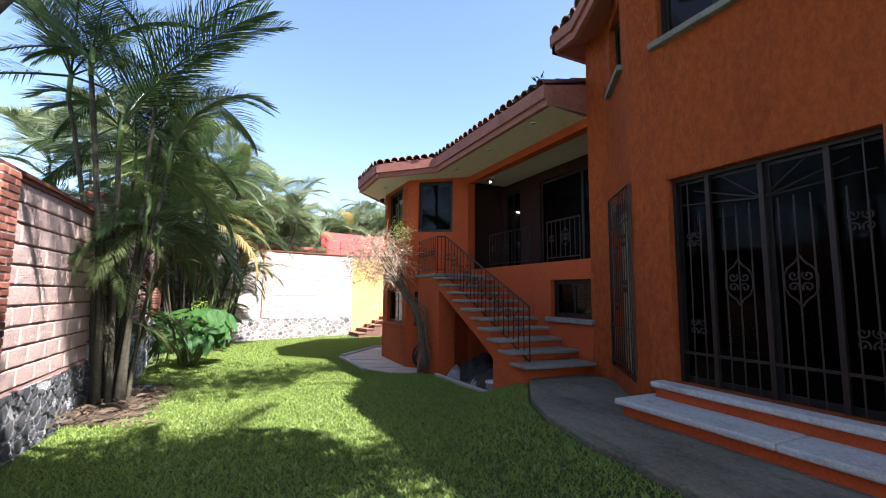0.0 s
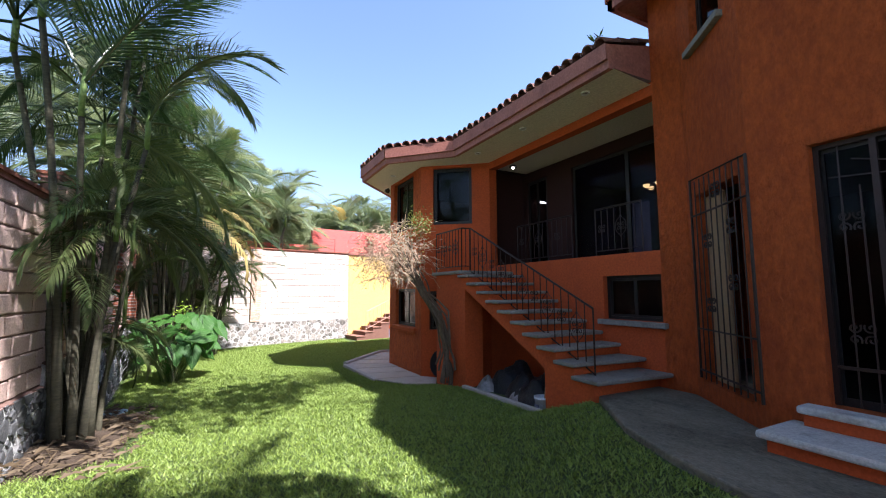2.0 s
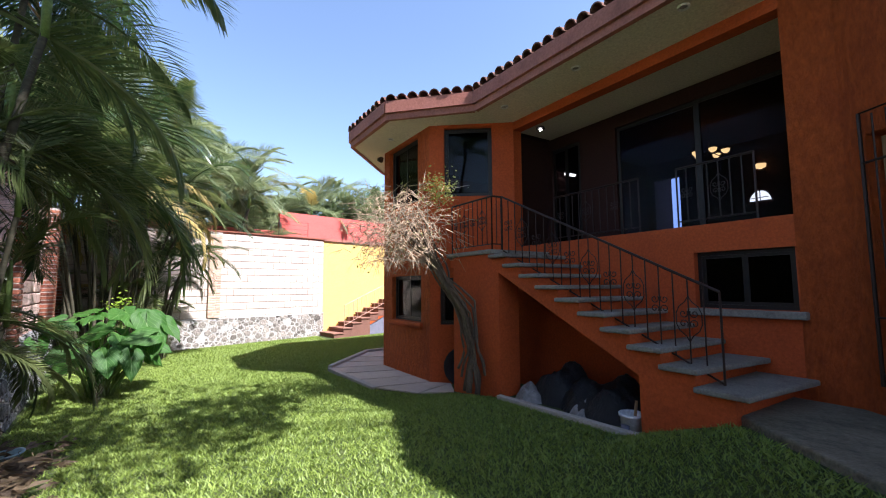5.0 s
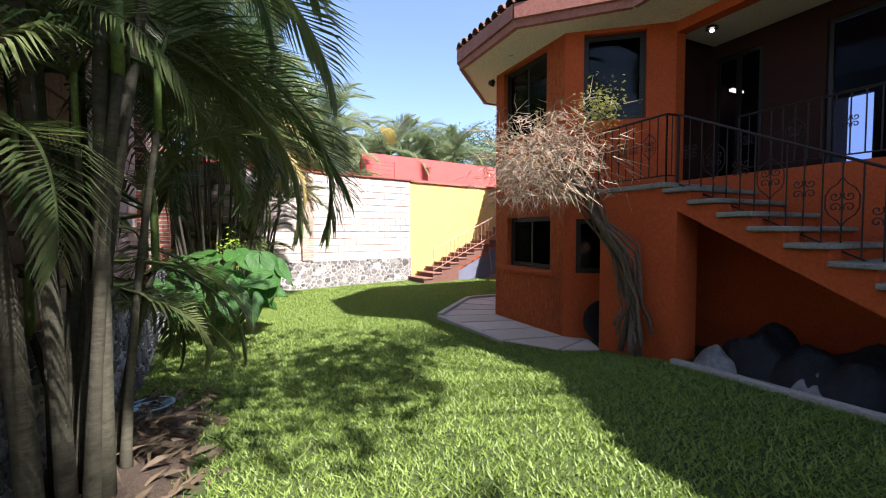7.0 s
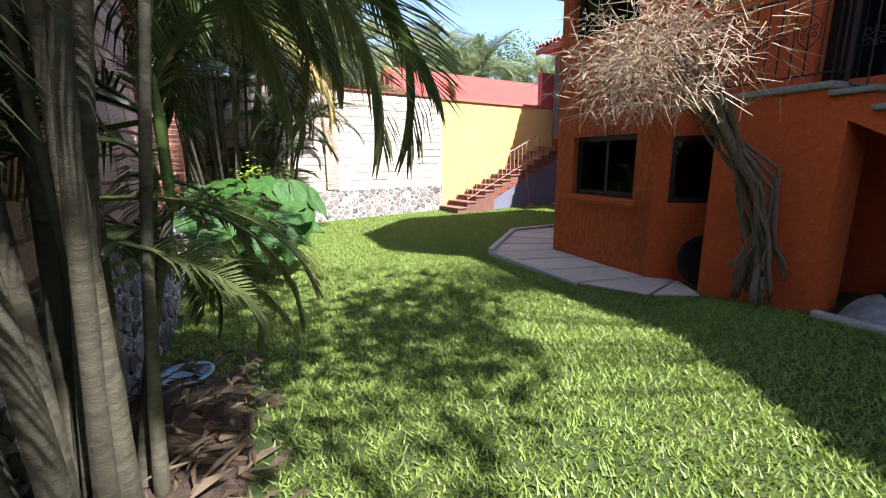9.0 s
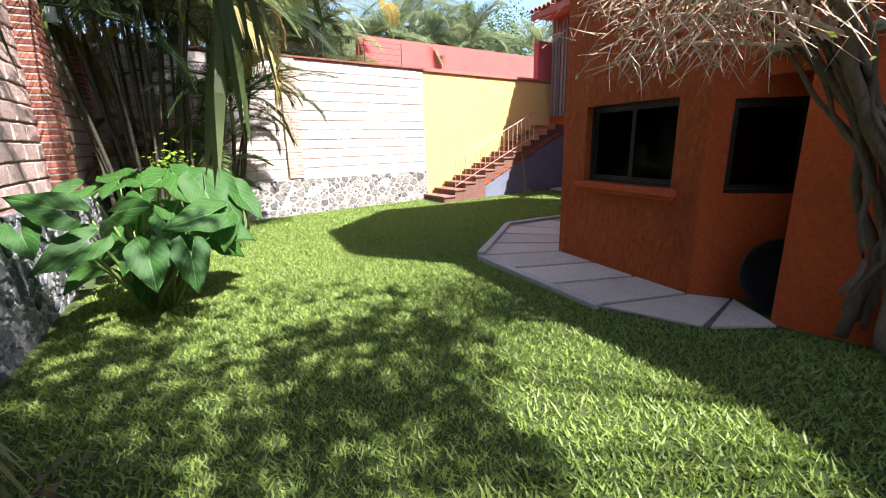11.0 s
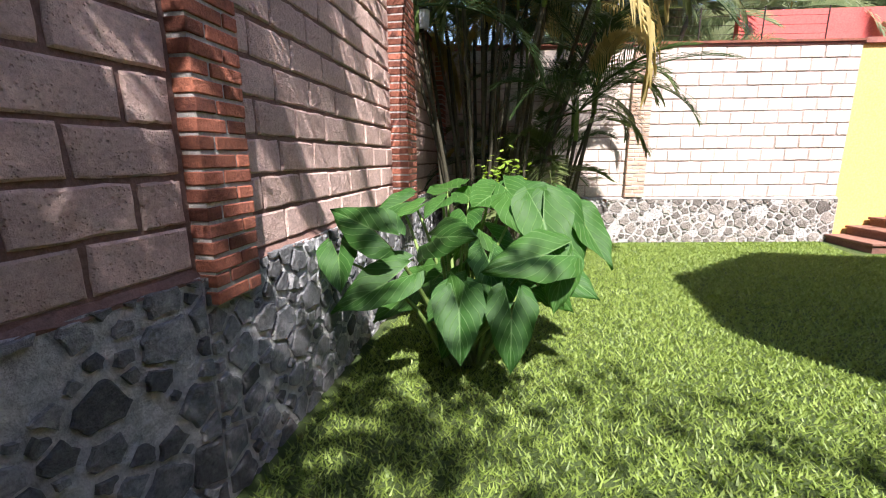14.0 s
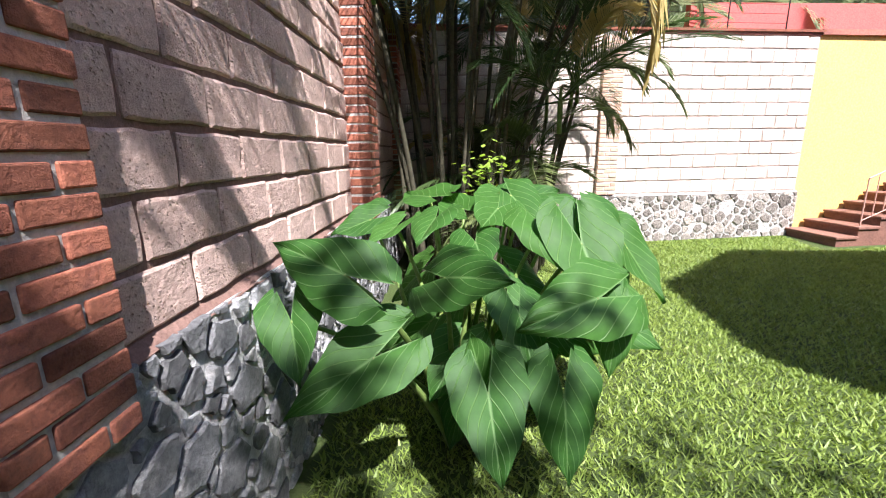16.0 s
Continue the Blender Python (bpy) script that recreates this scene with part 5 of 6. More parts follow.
# fronds 1 and 3 take the lighter copy that has sunlight in its colour
FRONDS = [frond_mesh("frond", L, dr, lf, 54, k, MIDFROND if k in (1, 3) else FROND) for k, (L, dr, lf) in enumerate(((2.3, 1.2, 0.55), (2.0, 1.7, 0.5), (2.6, 1.0, 0.6), (1.7, 1.4, 0.45), (1.9, 1.3, 0.45)))]
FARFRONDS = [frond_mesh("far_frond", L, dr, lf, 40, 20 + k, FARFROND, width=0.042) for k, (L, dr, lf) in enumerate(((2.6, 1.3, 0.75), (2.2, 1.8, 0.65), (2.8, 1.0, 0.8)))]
DRYFRONDS = [frond_mesh("dry_frond", L, dr, lf, 38, 40 + k, DRYFROND, width=0.045, hang=0.9) for k, (L, dr, lf) in enumerate(((1.8, 1.9, 0.5), (2.2, 1.5, 0.55)))]


def palm(name, x, y, z, stems, label, seed, fronds, nf=(7, 9), scale=1.0, dry=0.08, low=-0.15, group="", avoid=None):
    """Clump of stems (dx, dy, height, lean x, lean y, radius), each with a head of fronds."""
    rnd = random.Random(seed)
    pm = thing(name, None, None, label, "palm", group)
    pm.location = (x, y, z)
    for dx, dy, h, lx, ly, r in stems:
        pts = [Vector((dx + lx * (i / 8) ** 1.5, dy + ly * (i / 8) ** 1.5, -0.1 + (h + 0.1) * i / 8)) for i in range(9)]
        part("stem", MB().tube(pts, [r * (1.35 - 0.5 * min(1, i / 3)) if i < 3 else r * (0.95 - 0.3 * i / 8) for i in range(9)], 8), TRUNK, pm, smooth=True)
        top = pts[-1]
        part("crownshaft", MB().tube([top - Vector((0, 0, 0.05)), top + Vector((0, 0, 0.3)), top + Vector((0, 0, 0.5))], [r * 0.75, r * 0.8, r * 0.3], 7), STALK, pm, smooth=True)
        k = rnd.randint(*nf)
        a0 = rnd.uniform(0, math.tau)
        for i in range(k):
            az = a0 + i * 2.4 + rnd.uniform(-0.3, 0.3)
            el = rnd.uniform(0.25, 1.25) if i > 1 else rnd.uniform(low, 0.35)
            if avoid and el < avoid[2] and math.cos(az - avoid[0]) > -0.1 and h < avoid[1]:
                continue
            me = rnd.choice(DRYFRONDS) if rnd.random() < dry else rnd.choice(fronds)
            ob = new("frond", me)
            ob.parent = pm
            sc = scale * rnd.uniform(0.85, 1.15)
            ob.matrix_basis = Matrix.Translation(top + Vector((0, 0, 0.33))) @ Matrix.Rotation(az, 4, "Z") @ Matrix.Rotation(-el, 4, "Y") @ Matrix.Rotation(rnd.uniform(-0.5, 0.5), 4, "X") @ Matrix.Diagonal((sc, sc, sc, 1))
    return pm


def clump(n, seed, spread, hmin, hmax, lean, r):
    rnd = random.Random(seed)
    out = []
    for i in range(n):
        an, q = i * 2.4, spread * math.sqrt((i + 0.5) / n)
        h = hmin + (hmax - hmin) * rnd.random()
        out.append((q * math.cos(an), q * math.sin(an), h, lean * math.cos(an) * rnd.uniform(0.3, 1.2), lean * math.sin(an) * rnd.uniform(0.3, 1.2), r * rnd.uniform(0.75, 1.15)))
    return out


# fronds wholly in the leaflet colour that carries painted sunlight
MIDFRONDS = [frond_mesh("sunlit_frond", L, dr, lf, 48, 50 + k, MIDFROND, width=0.03) for k, (L, dr, lf) in enumerate(((2.1, 1.3, 0.5), (1.8, 1.7, 0.45)))]
palm("areca_palm", -1.66, 7.75, gz(-1.6, 7.75), clump(8, 3, 0.24, 3.2, 5.6, 0.6, 0.044), "clump of tall areca palms beside the block wall", 5, FRONDS, (7, 8), 0.95, 0.0, avoid=(-1.1, 9.0, 0.7))
rim = palm("areca_palm", -1.64, 7.7, gz(-1.6, 7.7), [(0.02, 0.05, 3.0, 0.25, 0.3, 0.045), (-0.05, 0.2, 2.7, 0.15, 0.35, 0.04), (0.1, -0.1, 2.5, 0.2, -0.1, 0.04)], "shorter areca palm stems with arching dark fronds", 95, FRONDS, (3, 4), 0.9, 0.0, avoid=(-0.5, 9.0, 0.9))


def reach(parent, base, tip, k, roll=0.0):
    """Hangs a frond under a palm so that its midrib runs from base to tip."""
    L, dr = ((2.3, 1.2), (2.0, 1.7), (2.6, 1.0), (1.7, 1.4), (1.9, 1.3), (1.8, 1.9), (2.2, 1.5))[k]
    ex = sum(math.cos(dr * (i / 16) ** 1.4) for i in range(16)) * L / 16
    ez = -sum(math.sin(dr * (i / 16) ** 1.4) for i in range(16)) * L / 16
    v = Vector(tip) - Vector(base)
    h = math.hypot(v.x, v.y)
    sc = v.length / math.hypot(ex, ez)
    el = math.atan2(v.z, h) - math.atan2(ez, ex)
    ob = new("frond", (FRONDS + DRYFRONDS)[k])
    ob.parent = parent
    ob.matrix_basis = Matrix.Translation(Vector(base) - parent.location) @ Matrix.Rotation(math.atan2(v.y, v.x), 4, "Z") @ Matrix.Rotation(-el, 4, "Y") @ Matrix.Rotation(roll, 4, "X") @ Matrix.Diagonal((sc, sc, sc, 1))


rnd = random.Random(31)
# arching over the lawn
for tip in ((0.0, 8.55, 1.62), (-0.45, 8.5, 1.35), (-0.3, 8.9, 1.75), (-0.75, 8.75, 1.5), (-0.9, 9.1, 1.8), (-1.15, 9.3, 1.5), (-0.2, 8.2, 2.3), (-0.6, 8.3, 2.5), (-0.8, 9.2, 2.6), (-1.3, 9.3, 2.3), (-1.0, 9.4, 3.2)):
    reach(rim, (-1.45 + rnd.uniform(-0.1, 0.1), 7.95 + rnd.uniform(-0.1, 0.1), min(3.7, tip[2] + rnd.uniform(0.9, 1.4))), tip, rnd.choice((0, 1, 1, 3)), rnd.uniform(-0.4, 0.4))
# high arching fronds against the sky
reach(rim, (-1.35, 7.65, 4.3), (0.25, 7.1, 4.55), 0, 0.2)
reach(rim, (-1.5, 7.5, 4.6), (-0.2, 6.6, 5.2), 2, -0.2)
for base, tip, k in (((-1.78, 7.35, 1.8), (-1.3, 6.6, 1.2), 3), ((-1.5, 8.5, 1.1), (-0.8, 8.8, 0.25), 3), ((-1.55, 8.6, 0.95), (-1.2, 8.95, 0.15), 4), ((-1.5, 8.4, 1.2), (-0.95, 9.05, 0.5), 3), ((-1.3, 8.0, 2.7), (-0.05, 8.25, 1.3), 1), ((-1.4, 8.0, 2.6), (-0.45, 8.25, 1.3), 1), ((-1.45, 8.1, 2.9), (-0.6, 9.0, 1.9), 0), ((-1.5, 7.8, 2.6), (-1.0, 8.9, 1.6), 1)):
    reach(rim, base, tip, k, rnd.uniform(-0.4, 0.4))
# over the wall towards the corner; the last six are unseen, added to shade the wall
for tip in ((-1.2, 10.4, 3.5), (-0.9, 10.1, 3.9), (-1.65, 10.5, 3.8), (-1.4, 10.0, 4.5), (-0.6, 9.8, 4.3), (-1.75, 10.8, 4.4), (-1.1, 10.9, 3.6), (-1.3, 11.2, 4.2), (-0.8, 10.8, 4.4), (-1.5, 11.3, 3.7), (-1.0, 11.4, 4.8), (-0.6, 10.6, 4.9)):
    reach(rim, (-1.5 + rnd.uniform(-0.1, 0.1), 8.2 + rnd.uniform(-0.1, 0.1), tip[2] + rnd.uniform(0.5, 0.9)), tip, rnd.choice((0, 2)), rnd.uniform(-0.3, 0.3))
# over the bed on the near side
for tip in ((-1.65, 6.6, 1.55), (-1.2, 6.95, 1.85), (-1.5, 6.5, 2.2), (-1.1, 6.9, 2.6)):
    reach(rim, (-1.6 + rnd.uniform(-0.1, 0.1), 7.6 + rnd.uniform(-0.1, 0.1), tip[2] + rnd.uniform(0.45, 0.8)), tip, rnd.choice((1, 3, 4)), rnd.uniform(-0.5, 0.5))
# low young shoots
for tip in ((-1.15, 8.9, 0.25), (-1.4, 9.1, 0.35), (-1.0, 8.55, 0.35), (-0.75, 8.1, 0.65), (-1.3, 8.7, 0.7), (-1.0, 8.0, 0.3), (-1.7, 8.9, 0.6)):
    reach(rim, (-1.52 + rnd.uniform(-0.08, 0.08), 7.85 + rnd.uniform(-0.12, 0.12), tip[2] + rnd.uniform(0.4, 0.7)), tip, rnd.choice((1, 3, 4)), rnd.uniform(-0.5, 0.5))
palm("areca_palm", -1.62, 8.1, gz(-1.6, 8.1), clump(8, 13, 0.2, 1.0, 2.6, 0.3, 0.028), "young areca palms beside the tall clump", 15, FRONDS, (6, 8), 0.75, 0.0, avoid=(-0.4, 9.0, 1.05))
corner = palm("areca_palm", -1.5, 15.95, gz(-1.5, 16), clump(28, 4, 0.6, 3.1, 5.8, 0.9, 0.036), "dense areca palm clump in the garden corner", 8, FRONDS + MIDFRONDS, (4, 6), 0.95, 0.07)
reach(corner, (-1.1, 15.0, 3.75), (0.32, 14.55, 1.9), 6, 0.3)
reach(corner, (-0.9, 15.3, 4.0), (0.7, 15.2, 2.9), 6, 0.2)
palm("areca_palm", -0.55, 16.6, gz(-0.5, 16.6), clump(11, 6, 0.35, 0.4, 2.8, 0.5, 0.036) + [(-0.4, -0.7, 3.4, 0.95, 0.2, 0.045)], "leaning areca palm stems near the far wall", 18, FRONDS + MIDFRONDS, (6, 8), 0.68, 0.08)
palm("areca_palm", -3.8, 3.4, -0.3, clump(3, 10, 0.6, 3.4, 5.0, 0.8, 0.06) + [(0.9, -0.8, 6.7, 1.9, 0.9, 0.08), (0.7, 0.3, 6.3, 1.7, 1.6, 0.08)], "areca palms beyond the block wall", 38, FRONDS, (8, 10), 1.15, 0.0)
palm("areca_palm", 0.9, -3.4, gz(1, -3.4), [(0, 0, 6.2, 0.9, 3.2, 0.1), (-0.6, 0.2, 6.8, 0.8, 2.0, 0.09), (0.4, -0.3, 6.5, 1.4, 2.6, 0.09)], "tall areca palm arching over the lawn", 48, FRONDS, (9, 11), 1.25)
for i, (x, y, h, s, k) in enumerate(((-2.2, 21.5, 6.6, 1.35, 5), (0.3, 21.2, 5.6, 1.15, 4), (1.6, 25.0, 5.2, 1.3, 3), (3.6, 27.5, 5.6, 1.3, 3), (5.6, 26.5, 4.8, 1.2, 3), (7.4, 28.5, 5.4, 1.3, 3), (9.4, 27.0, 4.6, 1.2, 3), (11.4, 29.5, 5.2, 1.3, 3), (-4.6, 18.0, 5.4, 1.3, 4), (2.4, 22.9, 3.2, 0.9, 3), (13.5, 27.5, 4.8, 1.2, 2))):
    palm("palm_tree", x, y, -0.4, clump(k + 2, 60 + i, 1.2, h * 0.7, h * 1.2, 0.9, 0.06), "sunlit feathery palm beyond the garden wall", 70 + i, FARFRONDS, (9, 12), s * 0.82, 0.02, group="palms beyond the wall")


def tree(name, x, y, z, h, rad, label, seed, mat, leaves=5200, size=0.16, lean=(0, 0)):
    """Tapered trunk, limbs and a ragged crown of small leaves in clumps."""
    rnd = random.Random(seed)
    tr = thing(name, None, None, label, "tree", "trees beyond the wall")
    tr.location = (x, y, z)
    part("trunk", MB().tube([(0.1 * math.sin(i) + lean[0] * 0.5 * (i / 6) ** 2, 0.08 * math.cos(i * 1.7) + lean[1] * 0.5 * (i / 6) ** 2, h * 0.55 * i / 6) for i in range(7)], [0.22 * (1.2 - 0.6 * i / 6) for i in range(7)], 9), BARK, tr, smooth=True)
    centres = []
    for i in range(11):
        an, el = i * 2.4, rnd.uniform(0.2, 1.3)
        q = rad * rnd.uniform(0.45, 0.95)
        c = Vector((lean[0], lean[1], 0)) + Vector((q * math.cos(an) * math.cos(el), q * math.sin(an) * math.cos(el), h * 0.62 + q * math.sin(el) * 0.9))
        s = Vector((lean[0] * 0.4, lean[1] * 0.4, h * rnd.uniform(0.42, 0.53)))
        part("limb", MB().tube([s, s.lerp(c, 0.5) + Vector((0, 0, 0.2)), c], [0.032, 0.02, 0.008], 6), BARK, tr, smooth=True)
        centres.append((c, rad * rnd.uniform(0.28, 0.5)))
    mb = MB()
    for i in range(leaves):
        c, q = rnd.choice(centres)
        v = Vector((rnd.gauss(0, 1), rnd.gauss(0, 1), rnd.gauss(0, 0.8))).normalized() * q * rnd.uniform(0.35, 1.1) ** 0.6
        p = c + v
        a = Vector((rnd.uniform(-1, 1), rnd.uniform(-1, 1), rnd.uniform(-0.6, 0.6))).normalized() * size * rnd.uniform(0.6, 1.3)
        b = a.cross(Vector((rnd.uniform(-1, 1), rnd.uniform(-1, 1), rnd.uniform(-1, 1)))).normalized() * size * 0.28
        mb.add([p - a * 0.5, p + b, p + a * 0.5, p - b], [(0, 1, 2, 3)])
    tagged(part("crown", mb, mat, tr, closed=False), kind="stuff")
    return tr


tree("tree", -3.4, 23.0, -0.4, 10.5, 3.0, "tall olive green tree in the sun beyond the corner", 1, PALELEAF)
tree("tree", 13.5, 31.0, -0.4, 8.6, 3.4, "round dark green tree beyond the neighbour's wall", 2, TREELEAF)
tree("tree", 10.5, 33.0, -0.4, 7.4, 3.0, "dark green tree beyond the neighbour's wall", 3, TREELEAF)
tree("tree", 0.5, 31.0, -0.4, 7.0, 3.4, "dark green tree beyond the neighbour's wall", 4, TREELEAF)
tree("tree", 5.5, 33.5, -0.4, 7.4, 3.6, "dark green tree beyond the neighbour's wall", 7, TREELEAF)
# out of view; added to cast dappled shade on lawn and garden wall
tree("tree", 9.4, 1.8, -0.3, 14.0, 2.8, "unseen leaning tree added to dapple the lawn with shade", 12, TREELEAF, 3300, 0.21, (-6.9, 2.2))
# stands out of view, put here for the shade on the near lawn
tree("tree", 1.9, -5.2, gz(1.9, -5.2), 11.0, 2.9, "unseen leafy tree whose shade dapples the near lawn", 14, TREELEAF, 5600, 0.22, (-0.1, 3.7))
tree("tree", 17.5, 30.0, -0.4, 8.4, 3.6, "dark green tree beyond the neighbour's wall", 8, TREELEAF)

# soil bed and low growth under the near palms
mb = MB()
for j in range(22):
    for i in range(14):
        x, y = -2.05 + 1.0 * i / 13, 6.6 + 3.2 * j / 21
        e = max(0.0, 1 - (2 * j / 21 - 1) ** 4) * max(0.0, 1 - (i / 13) ** 3)
        mb.v.append((x, y, gz(x, y) - 0.03 + e * (0.16 + 0.10 * noise.noise(Vector((x * 4, y * 4, 0))))))
mb.f = [(j * 14 + i, j * 14 + i + 1, (j + 1) * 14 + i + 1, (j + 1) * 14 + i) for j in range(21) for i in range(13)]
tagged(thing("soil_bed", mb, SOIL, "dark soil bed with litter under the palms", "soil", closed=False, smooth=True), kind="structure")
lit = MB()
rnd = random.Random(77)
for i in range(420):
    x, y = rnd.uniform(-2.0, -0.95), rnd.uniform(6.4, 10.0)
    an, L = rnd.uniform(0, 6.28), rnd.uniform(0.08, 0.3)
    z = gz(x, y) + rnd.uniform(0.06, 0.2) * max(0, min(1, (-0.95 - x) / 0.6))
    lit.add([(x, y, z), (x + L * math.cos(an), y + L * math.sin(an), z + rnd.uniform(-0.02, 0.06)), (x + L * math.cos(an) * 0.5 - 0.02, y + L * math.sin(an) * 0.5 + 0.02, z + 0.03)], [(0, 1, 2)])
tagged(thing("leaf_litter", lit, LITTER, "dry fallen palm leaflets on the soil", "litter", closed=False), kind="stuff")


# ---- elephant ear ----
def ear_mesh(name, curl, seed):
    """Heart-shaped blade, 1 long, stalk at the origin, tip towards +x."""
    rnd = random.Random(seed)
    NU, NS = 20, 6
    vs, uvs, fs = [], [], []
    for s in (-1, 1):
        o = len(vs)
        for i in range(NU + 1):
            f = i / NU
            u = -0.42 + 1.16 * f
            w = float(np.interp(u, [-0.42, -0.39, -0.33, -0.22, -0.1, 0.0, 0.15, 0.3, 0.45, 0.6, 0.7, 0.74], [0.17, 0.27, 0.36, 0.43, 0.455, 0.45, 0.405, 0.335, 0.245, 0.135, 0.045, 0.003]))
            w *= 1 + 0.035 * math.sin(17 * u + seed * 2 + s)
            inner = max(0.0, -u - 0.03) * 0.34
            for j in range(NS + 1):
                q = j / NS
                y = inner + (w - inner) * q
                x = u - 0.04 * q * q + (0.05 * math.sin(math.pi * q) if u < -0.3 else 0)
                z = 0.13 * q * (1 - 0.5 * q) + curl * (-(max(u, 0.0) ** 2) * 0.32 - 0.13 * q * q) + 0.025 * math.sin(11 * u + seed + s) * q * q - 0.10 * max(0.0, -u - 0.15) * q
                vs.append((x, s * max(y, 0.0), z))
                uvs.append((u + 0.5, q))
        for i in range(NU):
            for j in range(NS):
                a = o + i * (NS + 1) + j
                quad = (a, a + NS + 1, a + NS + 2, a + 1)
                fs.append(quad if s < 0 else tuple(reversed(quad)))
    me = bpy.data.meshes.new(name)
    me.from_pydata(vs, [], fs)
    uv = me.uv_layers.new(name="UVMap")
    for lp in me.loops:
        uv.data[lp.index].uv = uvs[lp.vertex_index]
    me.materials.append(EAR)
    me.shade_smooth()
    return me


EARS = [ear_mesh("leaf", c, k) for k, c in enumerate((0.1, 0.35, 0.6, 0.0))]


def ear_plant(name, x, y, leaves, label):
    """Stalks rise from one crown; every leaf is its stalk's end and its tip, in world metres."""
    rnd = random.Random(4)
    pl = thing(name, None, None, label, "plant")
    z0 = gz(x, y)
    pl.location = (x, y, z0)
    for hx, hy, hz, tx, ty, tz in leaves:
        e, tip = Vector((hx - x, hy - y, hz - z0)), Vector((tx - x, ty - y, tz - z0))
        b = Vector((rnd.uniform(-0.10, 0.10) + 0.10 * e.x, rnd.uniform(-0.10, 0.10) + 0.10 * e.y, -0.03))
        m = b.lerp(e, 0.5) + Vector((0, 0, 0.2 * (e - b).length))
        pts = [(b * (1 - t) ** 2 + m * 2 * t * (1 - t) + e * t * t) for t in [i / 7 for i in range(8)]]
        part("stalk", MB().tube(pts, [0.024 - 0.015 * i / 7 for i in range(8)], 6), STALK, pl, smooth=True)
        ax = (tip - e).normalized()
        out = Vector((e.x, e.y, 0)).normalized()
        up = Vector((0.2 * out.x + 0.05, 0.2 * out.y - 0.6, 0.65)) + Vector((rnd.uniform(-0.2, 0.2), rnd.uniform(-0.2, 0.2), 0))
        ay = up.cross(ax).normalized()
        az = ax.cross(ay)
        size = min(0.66, max((tip - e).length / 0.74, 0.38))
        mt = Matrix.Identity(4)
        mt.col[0][:3], mt.col[1][:3], mt.col[2][:3], mt.col[3][:3] = ax, ay, az, e
        ob = new("leaf", rnd.choice(EARS))
        ob.parent = pl
        ob.matrix_basis = mt @ Matrix.Diagonal((size, size * rnd.uniform(0.74, 0.9), size, 1))
    return pl


rnd = random.Random(21)
# broad leaves hanging outward, then those of the crown
FRONT = [(-1.48, 11.95, 0.37, -1.78, 11.74, 0.20), (-1.585, 11.97, 0.725, -1.92, 12.02, 0.86), (-1.21, 12.30, 0.62, -0.92, 12.05, 0.71), (-0.49, 12.35, 0.52, -0.87, 12.10, 0.47), (-1.00, 12.00, 0.20, -0.94, 11.80, -0.10), (-1.02, 12.10, 0.16, -1.09, 12.12, 0.44), (-1.82, 11.95, 0.52, -1.74, 11.82, 0.36), (-0.51, 12.70, 0.71, -0.37, 12.40, 0.29), (-0.37, 12.90, 0.70, -0.05, 12.70, 0.0), (-0.18, 13.00, 0.62, 0.02, 12.90, 0.30), (-0.36, 12.50, 0.37, -0.40, 12.35, 0.10), (-0.67, 12.10, 0.15, -0.65, 11.95, -0.19), (-0.81, 12.40, 0.20, -0.78, 12.15, 0.05), (-1.14, 12.50, -0.10, -1.19, 12.25, -0.28)]
CROWN = [(-0.96, 13.00, 0.86, -1.07, 12.65, 0.78), (-1.32, 12.80, 0.83, -1.39, 12.50, 0.74), (-0.71, 12.80, 0.79, -0.60, 12.50, 0.62), (-1.58, 12.90, 0.76, -1.71, 12.65, 0.66), (-1.80, 13.10, 0.77, -1.98, 13.05, 0.70), (-0.87, 13.30, 0.91, -0.69, 13.00, 0.75), (-1.19, 13.20, 0.83, -1.35, 13.50, 0.87), (-0.51, 13.30, 0.82, -0.30, 13.20, 0.72), (-1.08, 12.60, 0.73, -1.02, 12.35, 0.64), (-1.44, 13.40, 0.89, -1.67, 13.70, 0.88), (-0.75, 13.60, 0.88, -0.47, 13.80, 0.89)]
INNER_LEAVES = []
for i in range(16):
    an = i * 2.4 + rnd.uniform(-0.3, 0.3)
    q = 0.85 * math.sqrt((i + 0.5) / 16)
    c, sn = math.cos(an), math.sin(an)
    h = rnd.uniform(0.25, 0.62) - 0.35 * q * q
    INNER_LEAVES.append((-0.98 + q * c * 0.85, 12.85 + q * sn * 0.75, h, -0.98 + (q + 0.3) * c * 0.9, 12.85 + (q + 0.3) * sn * 0.75, h - rnd.uniform(0.1, 0.3)))
ear_plant("elephant_ear", -1.12, 12.75, FRONT + CROWN + INNER_LEAVES, "large elephant ear plant with broad green leaves on the lawn")
lime = thing("shrub", None, None, "small lime green shrub behind the elephant ear", "shrub")
lime.location = (-1.05, 14.6, gz(-1, 14.6))
part("stem", MB().tube([(0, 0, 0), (0.05, 0.02, 0.8), (0.02, 0, 1.5)], [0.015, 0.012, 0.005], 5), STALK, lime)
mb = MB()
for i in range(130):
    p = Vector((rnd.gauss(0, 0.13), rnd.gauss(0, 0.13), 1.45 + rnd.gauss(0, 0.16)))
    a = Vector((rnd.uniform(-1, 1), rnd.uniform(-1, 1), rnd.uniform(-0.4, 0.6))).normalized() * rnd.uniform(0.05, 0.1)
    b = a.cross(Vector((0, 0, 1))).normalized() * 0.03
    mb.add([p - a * 0.5, p + b, p + a * 0.6, p - b], [(0, 1, 2, 3)])
tagged(part("foliage", mb, LIMELEAF, lime, closed=False), kind="stuff")

